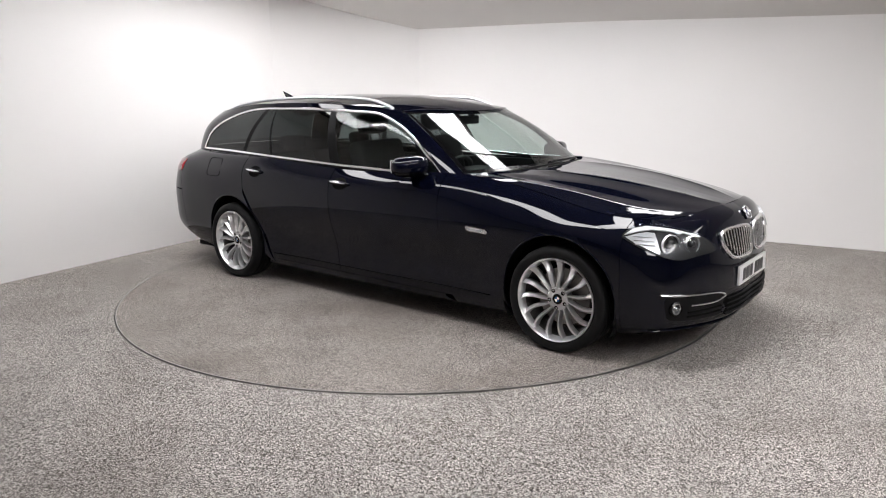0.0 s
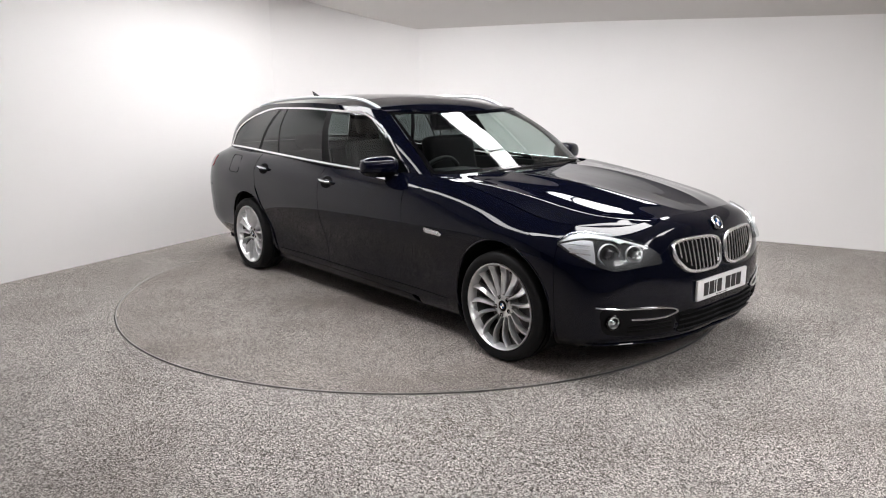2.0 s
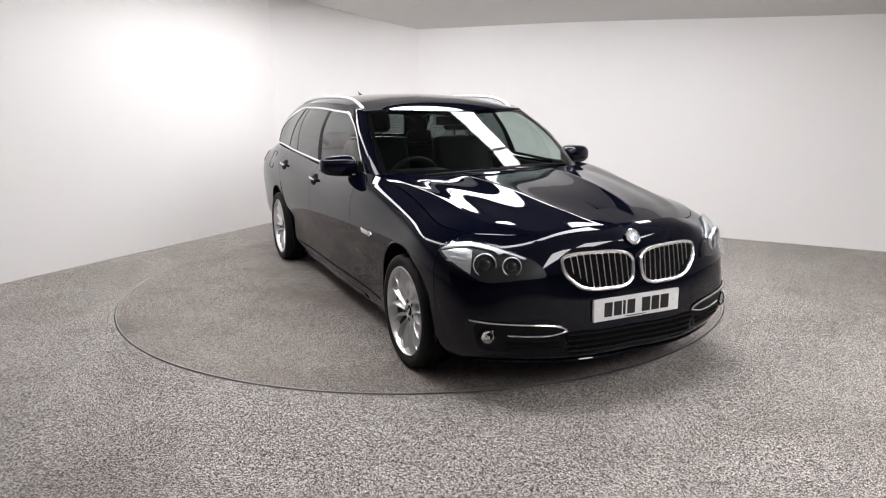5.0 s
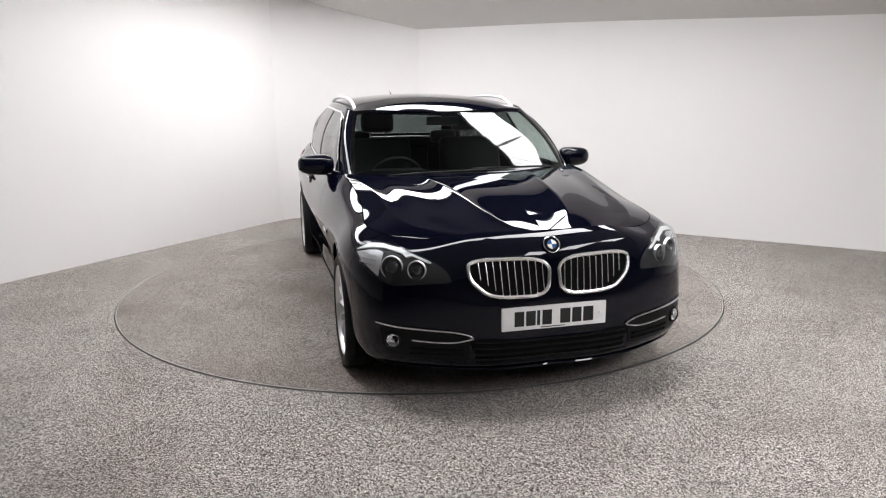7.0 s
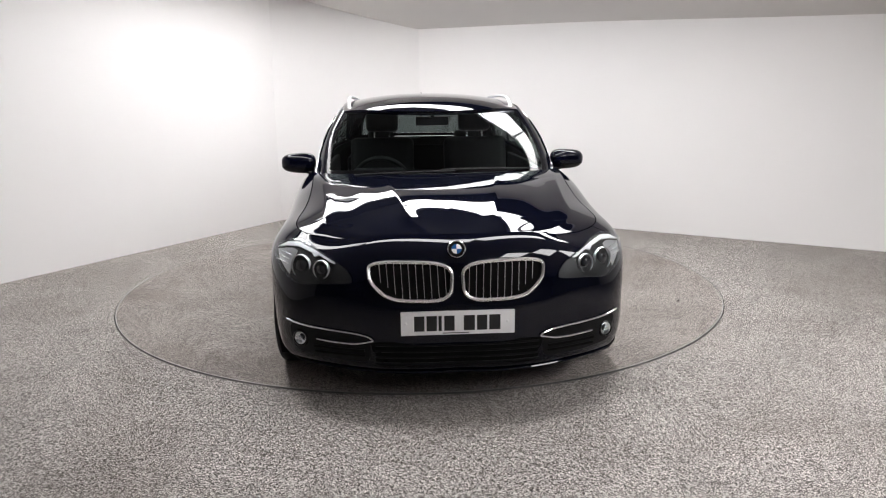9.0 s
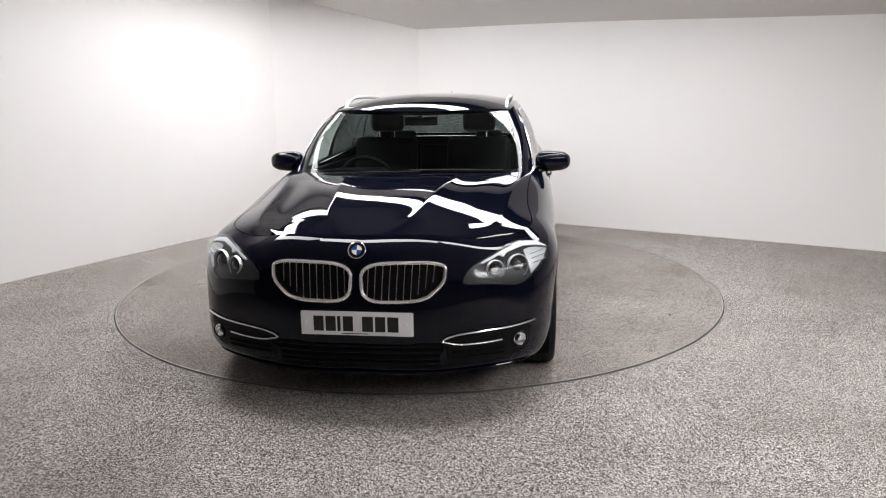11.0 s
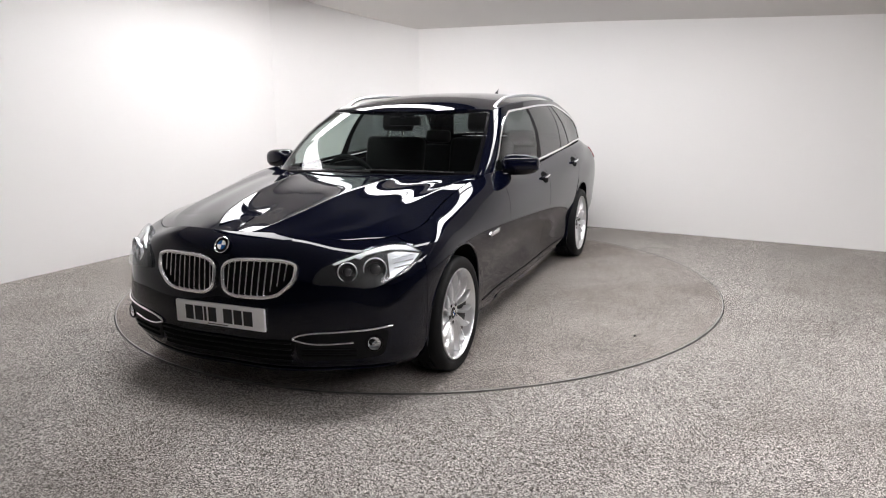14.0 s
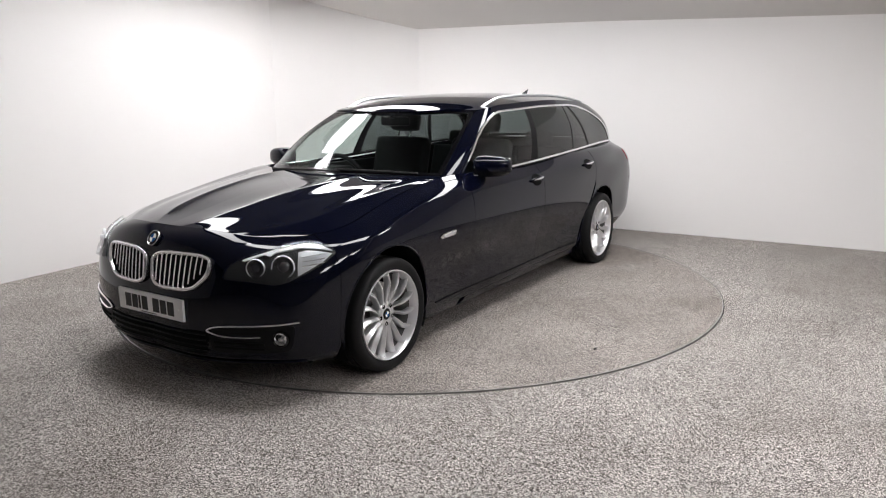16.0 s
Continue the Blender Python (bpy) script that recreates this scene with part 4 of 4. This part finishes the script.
def lower_front():
    X, Y, Z, IN = (1, 0, 0), (0, 1, 0), (0, 0, 1), (-1, 0, 0)
    mid = rounded([(-0.40, 0.345), (0.40, 0.345), (0.365, 0.225), (-0.365, 0.225)], 5, 0.12)
    g = decal("lower_intake", [(q.x, q.y) for q in mid], (2.2, 0, 0), Y, Z, IN, BODY_TREE, VOID, car, 0.003, 0.008, 0.04, "black lower air intake with slats")
    for z in (0.330, 0.302, 0.274, 0.246):
        pts, ups = laid([(2.2, y, z) for y in np.linspace(-0.375, 0.375, 21)], IN, BODY_TREE, 0.010)
        bm = bmesh.new()
        tube(bm, pts, 0.0048, False, 6, 1.0, ups)
        bmesh.ops.recalc_face_normals(bm, faces=bm.faces)
        part("slat", bm, BLACK, g)
    way = Vector((-0.8, -0.6, 0))
    # painted lip along the bottom of the bumper, turned up a little at the corners
    us = np.linspace(0, float(BODY.u_at_x(2.0, [0.1])[0]), 40)
    lip = BODY.at(us, np.interp(us / us[-1], (0, 0.5, 0.7, 1), (0.055, 0.055, 0.075, 0.085)))
    nor = BODY.normal(us, np.full(40, 0.07))
    half = [Vector(p + n * np.array([0.012, 0.012, 0])) for p, n in zip(lip, nor)]
    bm = bmesh.new()
    tube(bm, mirrored(half)[:0:-1] + half, 0.013, False, 8, 0.6, None, True)
    bmesh.ops.recalc_face_normals(bm, faces=bm.faces)
    part("front_lip", bm, PAINT, car)
    for _, s in SIDES:
        # side intake, dark, below the chrome strip
        o, ax = (2.26, 0.37, 0), (-0.42, 0.907, 0)
        side = rounded([(0.02, 0.350), (0.06, 0.378), (0.25, 0.392), (0.455, 0.396), (0.43, 0.262), (0.25, 0.245), (0.03, 0.243)], 4, 0.25)
        v = decal("side_intake", [(q.x, q.y) for q in side], o, ax, Z, way, BODY_TREE, BLACK, car, 0.003, 0.008, 0.03, "black side intake with a chrome strip", s)
        for z in (0.275, 0.30):
            pts, ups = laid([Vector(o) + Vector(ax) * q + Vector((0, 0, z)) for q in np.linspace(0.05, 0.30, 10)], way, BODY_TREE, 0.006)
            bm = bmesh.new()
            tube(bm, mirrored(pts) if s < 0 else pts, 0.006, False, 6, 1.0)
            bmesh.ops.recalc_face_normals(bm, faces=bm.faces)
            part("slat", bm, VOID, v)
        ctl = [(0.47, 0.405), (0.36, 0.396), (0.22, 0.389), (0.10, 0.380), (0.035, 0.366), (0.012, 0.350), (0.03, 0.343), (0.09, 0.331), (0.18, 0.331), (0.285, 0.337)]
        flat = smooth_line([(a, b, 0) for a, b in ctl], 60)
        pts, ups = laid([Vector(o) + Vector(ax) * q.x + Vector((0, 0, q.y)) for q in flat], way, BODY_TREE, 0.006)
        bm = bmesh.new()
        tube(bm, mirrored(pts) if s < 0 else pts, 0.0052, False, 8, 1.1, mirrored(ups) if s < 0 else ups)
        bmesh.ops.recalc_face_normals(bm, faces=bm.faces)
        part("chrome_strip", bm, CHROME, v, "bright chrome strip")
        # fog lamp
        q, n = laid([(2.10, 0.715, 0.327)], way, BODY_TREE, 0.002)
        m = Matrix.Translation(q[0]) @ Vector((0.9, 0.42, 0.05)).normalized().to_track_quat("Y", "Z").to_matrix().to_4x4()
        if s < 0:
            m = Matrix.Diagonal((1, -1, 1, 1)) @ m
        f = new("fog_lamp")
        f.parent = car
        for name, prof, mat in (("bezel", [(0.030, 0.006), (0.034, 0.012), (0.040, 0.008), (0.042, -0.01)], GLOSSBLACK),
                                ("reflector", [(0, 0.0), (0.018, 0.002), (0.030, 0.007)], CHROME),
                                ("bulb_cover", [(0, 0.013), (0.009, 0.011), (0.012, 0.003)], CHROME),
                                ("lens", [(0, 0.016), (0.02, 0.0135), (0.031, 0.009)], CLEAR)):
            bm = bmesh.new()
            lathe(bm, prof, 28, m)
            bmesh.ops.recalc_face_normals(bm, faces=bm.faces)
            part(name, bm, mat, f)


def mirrors():
    for _, s in SIDES:
        w = new("door_mirror")
        w.parent = car
        w["label"] = "navy door mirror with a black foot"

        def blob(name, mat, z0, z1, grow):
            bm = bmesh.new()
            n, m = 28, 14
            rows = []
            for i in range(m + 1):
                f = -math.pi / 2 + math.pi * i / m
                rows.append([])
                for j in range(n):
                    a = 2 * math.pi * j / n
                    k = lambda v, e: math.copysign(abs(v) ** e, v)
                    x = 0.085 * k(math.cos(f), 0.6) * k(math.cos(a), 0.75)
                    y = 0.118 * k(math.cos(f), 0.55) * k(math.sin(a), 0.7)
                    z = 0.070 * k(math.sin(f), 0.75)
                    t = (y + 0.118) / 0.236
                    x = x * (1.08 - 0.25 * t) - 0.035 * t
                    z = z * (1.06 - 0.20 * t)
                    z = max(z0, min(z1, z))
                    rows[-1].append(bm.verts.new(((x * grow) + 0.46, s * (0.925 + y * grow), 1.004 + z * grow)))
            for a, b in zip(rows, rows[1:]):
                for j in range(n):
                    bm.faces.new((a[j], a[(j + 1) % n], b[(j + 1) % n], b[j]))
            bmesh.ops.remove_doubles(bm, verts=bm.verts, dist=1e-4)
            bmesh.ops.recalc_face_normals(bm, faces=bm.faces)
            return part(name, bm, mat, w)

        blob("cap", PAINT, -0.030, 0.09, 1.0)
        blob("lower_cover", GLOSSBLACK, -0.09, -0.029, 0.99)
        bm = bmesh.new()
        pts = smooth_line([(0.50, s * 0.775, 0.945), (0.49, s * 0.83, 0.945), (0.47, s * 0.89, 0.962)], 10)
        tube(bm, pts, 0.034, False, 12, 0.55)
        bmesh.ops.recalc_face_normals(bm, faces=bm.faces)
        part("foot", bm, GLOSSBLACK, w)
        bm = bmesh.new()
        pts = smooth_line([(0.375, s * 0.85, 1.0), (0.365, s * 0.92, 1.006), (0.355, s * 1.0, 1.004)], 8)
        tube(bm, pts, 0.042, False, 10, 0.16, (1, 0, 0))
        bmesh.ops.recalc_face_normals(bm, faces=bm.faces)
        part("mirror_glass", bm, CHROME, w)


def side_details():
    IN = (0, -1, 0)
    for _, s in SIDES:
        for name, x, z in (("front", -0.215, 0.858), ("rear", -1.155, 0.893)):
            h = new("door_handle")
            h.parent = car
            h["label"] = "navy door handle with a chrome strip"
            el = [(0.066 * math.cos(a), 0.040 * math.sin(a)) for a in [2 * math.pi * i / 28 for i in range(28)]]
            # flat black oval: the dark of the hollow behind the grip, put into colour
            decal("recess", el, (x, 0.9, z - 0.006), (1, 0, 0), (0, 0, 1), IN, BODY_TREE, VOID, h, 0.004, 0.004, 0.03, "", s)
            base, _ = laid([(x + q, 0.9, z + 0.004 + 0.055 * -q) for q in (-0.105, -0.08, -0.04, 0.0, 0.04, 0.08, 0.098)], IN, BODY_TREE, 0.0)
            lift = (0.003, 0.016, 0.023, 0.025, 0.023, 0.016, 0.003)
            pts = smooth_line([(p.x, s * (p.y + d), p.z) for p, d in zip(base, lift)], 24)
            bm = bmesh.new()
            tube(bm, pts, 0.0165, False, 10, 0.55, (0, 1, 0), True)
            bmesh.ops.recalc_face_normals(bm, faces=bm.faces)
            part("grip", bm, PAINT, h)
            pts = smooth_line([(p.x, s * (p.y + d + 0.009), p.z + 0.002) for p, d in list(zip(base, lift))[1:-1]], 20)
            bm = bmesh.new()
            tube(bm, pts, 0.0075, False, 8, 0.5, (0, 1, 0), True)
            bmesh.ops.recalc_face_normals(bm, faces=bm.faces)
            part("chrome_strip", bm, CHROME, h)
        # wing badge with the side indicator
        shape = [(0.0, 0.016), (0.012, 0.022), (0.135, 0.014), (0.16, 0.0), (0.150, -0.014), (0.03, -0.010), (0.008, -0.006)]
        v = decal("side_indicator", shape, (0.885, 0.9, 0.652), (1, 0, 0), (0, 0, 1), IN, BODY_TREE, CHROME, car, 0.006, 0.008, 0.03, "chrome-framed side indicator", s)
        decal("indicator_lens", [(0.016, 0.012), (0.125, 0.007), (0.118, -0.006), (0.03, -0.004)], (0.885, 0.9, 0.652), (1, 0, 0), (0, 0, 1), IN, BODY_TREE, SATIN, v, 0.009, 0.004, 0.03, "", s)
        # tail lamp wraps round the corner
        decal("tail_lamp", rounded2([(0, 0.84), (0.19, 0.83), (0.20, 0.93), (0.02, 0.945)]), (-2.20, 0.86, 0), (-0.85, -0.52, 0), (0, 0, 1), (0.52, -0.85, 0), BODY_TREE, RED, car, 0.005, 0.01, 0.03, "red tail lamp", s)
        # sill shadow strip and lower bumper lip
        pts, ups = laid([(x, 0.9, 0.254) for x in np.linspace(1.03, -1.03, 40)], IN, BODY_TREE, 0.001)
        bm = bmesh.new()
        tube(bm, mirrored(pts) if s < 0 else pts, 0.004, False, 6)
        part("sill_seam", bm, VOID, car)
        # wing line over the front wheel is rounded by a thin lip
        for ax, az, ar in (ARCH_F, ARCH_R):
            ring = []
            for i in range(41):
                a = math.pi * (-0.10 + 1.20 * i / 40)
                ring.append((ax + ar * math.cos(a), 0.9, az + ar * math.sin(a)))
            pts, ups = laid(ring, IN, BODY_TREE, -0.003)
            bm = bmesh.new()
            tube(bm, mirrored(pts) if s < 0 else pts, 0.006, False, 8)
            bmesh.ops.recalc_face_normals(bm, faces=bm.faces)
            part("arch_lip", bm, PAINT, car)
    # fuel flap outline on the car's right
    flap = rounded([(-1.62, 0.965), (-1.81, 0.965), (-1.81, 0.825), (-1.62, 0.825)], 5, 0.2)
    pts, _ = laid([(q.x, 0.9, q.y) for q in flap], IN, BODY_TREE, 0.0004)
    bm = bmesh.new()
    tube(bm, mirrored(pts), 0.0025, True, 6)
    part("fuel_flap_seam", bm, VOID, car)


def rounded2(pts):
    return [(q.x, q.y) for q in rounded(pts, 5, 0.3)]


def top_details():
    # cowl under the windscreen
    us = np.linspace(0, CABIN.ku[3] - 0.04, 30)
    edge = CABIN.at(us, np.full(30, 0.03))
    verts, faces = [], []
    full = np.concatenate([(edge * np.array([1, -1, 1]))[:0:-1], edge])
    for p in full:
        verts += [tuple(p + np.array([-0.01, 0, 0.0])), (p[0] + 0.10, p[1] * 1.02, p[2] - 0.030)]
    for i in range(len(full) - 1):
        faces.append((2 * i, 2 * i + 1, 2 * i + 3, 2 * i + 2))
    mesh_object("cowl", verts, faces, BLACK, car, "black plastic cowl")
    # wipers, parked
    for a, b, h in (((0.93, -0.52, 0.965), (0.955, 0.10, 0.982), 0), ((0.90, 0.02, 0.985), (0.80, 0.60, 0.975), 0)):
        w = new("wiper")
        w.parent = car
        mid = [(a[0] + (b[0] - a[0]) * t + 0.035 * math.sin(math.pi * t), a[1] + (b[1] - a[1]) * t, a[2] + (b[2] - a[2]) * t + 0.006 * math.sin(math.pi * t)) for t in [i / 11 for i in range(12)]]
        bm = bmesh.new()
        tube(bm, mid, 0.007, False, 6)
        part("wiper_arm", bm, BLACK, w)
    # aerial fin
    bm = bmesh.new()
    rows = []
    for i in range(9):
        t = i / 8
        rows.append([bm.verts.new((-1.70 - 0.16 * q - 0.05 * t, k * 0.026 * (1 - t) ** 0.7 * math.sin(math.pi * min(1, q * 1.15 + 0.02)), 1.435 + 0.075 * t * (0.25 + 0.75 * q))) for q, k in
                     [(j / 7, 1) for j in range(8)] + [(j / 7, -1) for j in range(7, -1, -1)]])
    for a, b in zip(rows, rows[1:]):
        for j in range(16):
            bm.faces.new((a[j], a[(j + 1) % 16], b[(j + 1) % 16], b[j]))
    bmesh.ops.recalc_face_normals(bm, faces=bm.faces)
    part("aerial_fin", bm, PAINT, car)
    roundel(car, Matrix.Translation((2.238, 0, 0.760)) @ Vector((0.86, 0, 0.5)).to_track_quat("Y", "Z").to_matrix().to_4x4(), 0.041)


def seat(x, y, back=0.62):
    s = new("seat")
    s.parent = car
    s["label"] = "black leather seat with headrest"
    bm = bmesh.new()
    box(bm, (x - 0.26, y - 0.25, 0.42), (x + 0.26, y + 0.25, 0.58), 0.05, None, 3)
    part("cushion", bm, LEATHER, s)
    bm = bmesh.new()
    box(bm, (-0.07, -0.25, 0), (0.07, 0.25, back), 0.06, pose(x - 0.24, y, 0.52, 0, -14, 0), 3)
    part("backrest", bm, LEATHER, s)
    bm = bmesh.new()
    box(bm, (-0.05, -0.13, back + 0.05), (0.05, 0.13, back + 0.20), 0.045, pose(x - 0.24, y, 0.52, 0, -14, 0), 3)
    part("headrest", bm, LEATHER, s)
    for k in (-0.06, 0.06):
        bm = bmesh.new()
        tube(bm, [pose(x - 0.24, y, 0.52, 0, -14, 0) @ Vector((0, k, back + q)) for q in (-0.03, 0.08)], 0.007, False, 8)
        part("headrest_post", bm, CHROME, s)


def rear_bench(x):
    """A three-place bench: cushion, split backrest, two headrests on posts."""
    s = new("rear_bench")
    s.parent = car
    s["label"] = "black leather rear bench with two headrests"
    bm = bmesh.new()
    box(bm, (x - 0.26, -0.66, 0.40), (x + 0.26, 0.66, 0.57), 0.05, None, 3)
    part("cushion", bm, LEATHER, s)
    lean = pose(x - 0.24, 0, 0.50, 0, -16, 0)
    for y0, y1 in ((-0.66, -0.232), (-0.226, 0.226), (0.232, 0.66)):
        bm = bmesh.new()
        box(bm, (-0.06, y0, 0), (0.06, y1, 0.52), 0.035, lean, 3)
        part("backrest", bm, LEATHER, s)
    for y in (-0.40, 0.40):
        bm = bmesh.new()
        box(bm, (-0.045, y - 0.12, 0.545), (0.045, y + 0.12, 0.66), 0.04, lean, 3)
        part("headrest", bm, LEATHER, s)
        for k in (-0.055, 0.055):
            bm = bmesh.new()
            tube(bm, [lean @ Vector((0, y + k, q)) for q in (0.50, 0.58)], 0.007, False, 8)
            part("headrest_post", bm, CHROME, s)


def interior():
    for y in (0.37, -0.37):
        seat(0.0, y)
    rear_bench(-0.92)
    bm = bmesh.new()
    for i, (x0, x1, z0, z1) in enumerate(((0.42, 1.0, 0.60, 0.90), (0.55, 0.98, 0.88, 0.935))):
        box(bm, (x0, -0.70, z0), (x1, 0.70, z1), 0.04, None, 3)
    part("dashboard", bm, LEATHER, car, "black soft dashboard")
    bm = bmesh.new()
    box(bm, (0.44, -0.56, 0.90), (0.66, -0.20, 0.965), 0.04, None, 3)
    part("instrument_hood", bm, LEATHER, car)
    bm = bmesh.new()
    box(bm, (-0.3, -0.12, 0.3), (0.5, 0.12, 0.62), 0.03)
    part("centre_console", bm, LEATHER, car)
    w = new("steering_wheel")
    w.parent = car
    w["label"] = "black steering wheel"
    m = pose(0.36, -0.37, 0.86, 0, 0, 0) @ pose(0, 0, 0, 0, -65, 0)
    bm = bmesh.new()
    tube(bm, [m @ Vector((0.185 * math.cos(a), 0.185 * math.sin(a), 0)) for a in [2 * math.pi * i / 40 for i in range(40)]], 0.016, True, 10)
    bmesh.ops.recalc_face_normals(bm, faces=bm.faces)
    part("wheel_rim", bm, LEATHER, w)
    bm = bmesh.new()
    box(bm, (-0.07, -0.08, -0.03), (0.06, 0.08, 0.02), 0.025, m)
    box(bm, (-0.02, -0.18, -0.02), (0.02, 0.18, 0.0), 0.008, m)
    part("wheel_boss", bm, LEATHER, w)
    bm = bmesh.new()
    box(bm, (0.20, -0.12, 1.235), (0.235, 0.12, 1.30), 0.015)
    box(bm, (0.22, -0.015, 1.29), (0.27, 0.015, 1.345), 0.006)
    part("interior_mirror", bm, BLACK, car, "black interior mirror")
    # tub and headlining
    bm = bmesh.new()
    box(bm, (-2.3, -0.74, 0.15), (1.95, 0.74, 0.19), 0.01)
    part("floor_pan", bm, VOID, car)
    bm = bmesh.new()
    box(bm, (-2.25, -0.72, 0.4), (-1.35, 0.72, 0.90), 0.03)
    part("load_cover", bm, LEATHER, car, "black load cover behind the rear seats")
    for s in (1, -1):
        bm = bmesh.new()
        box(bm, (-1.3, s * 0.80 - 0.02, 0.3), (0.9, s * 0.80 + 0.02, 0.93), 0.015)
        part("door_card", bm, LEATHER, car)
    s, w2 = np.meshgrid(np.linspace(0.03, 0.95, 40), np.linspace(-0.96, 0.96, 21), indexing="ij")
    P = roof_point(s, w2) - np.array([0, 0, 0.03])
    N = np.zeros_like(P)
    N[..., 2] = -1
    sheet("headlining", P, N, TRIM, car, lip=0)


grille()
plate()
headlamps()
lower_front()
mirrors()
side_details()
top_details()
interior()
tagged(car, "dark navy blue estate car with chrome trim on a turntable", "car")


def motions():
    """Car and turntable turn together at an even rate about the middle of the turntable."""
    rows_car, rows_table, rows_crumb = [], [], []
    for i in range(33):
        t = i * 0.5
        turn = pose(0, 0, 0, 0, 0, -40.6 - 5.2736 * t)
        rows_table.append((t, turn))
        rows_crumb.append((t, turn @ pose(0.827, 1.780, 0.008)))
        rows_car.append((t, turn @ pose(0.192, 0.0715, 0.004)))
    walk(car, rows_car)
    walk(crumb, rows_crumb)
    walk(table, rows_table)


motions()
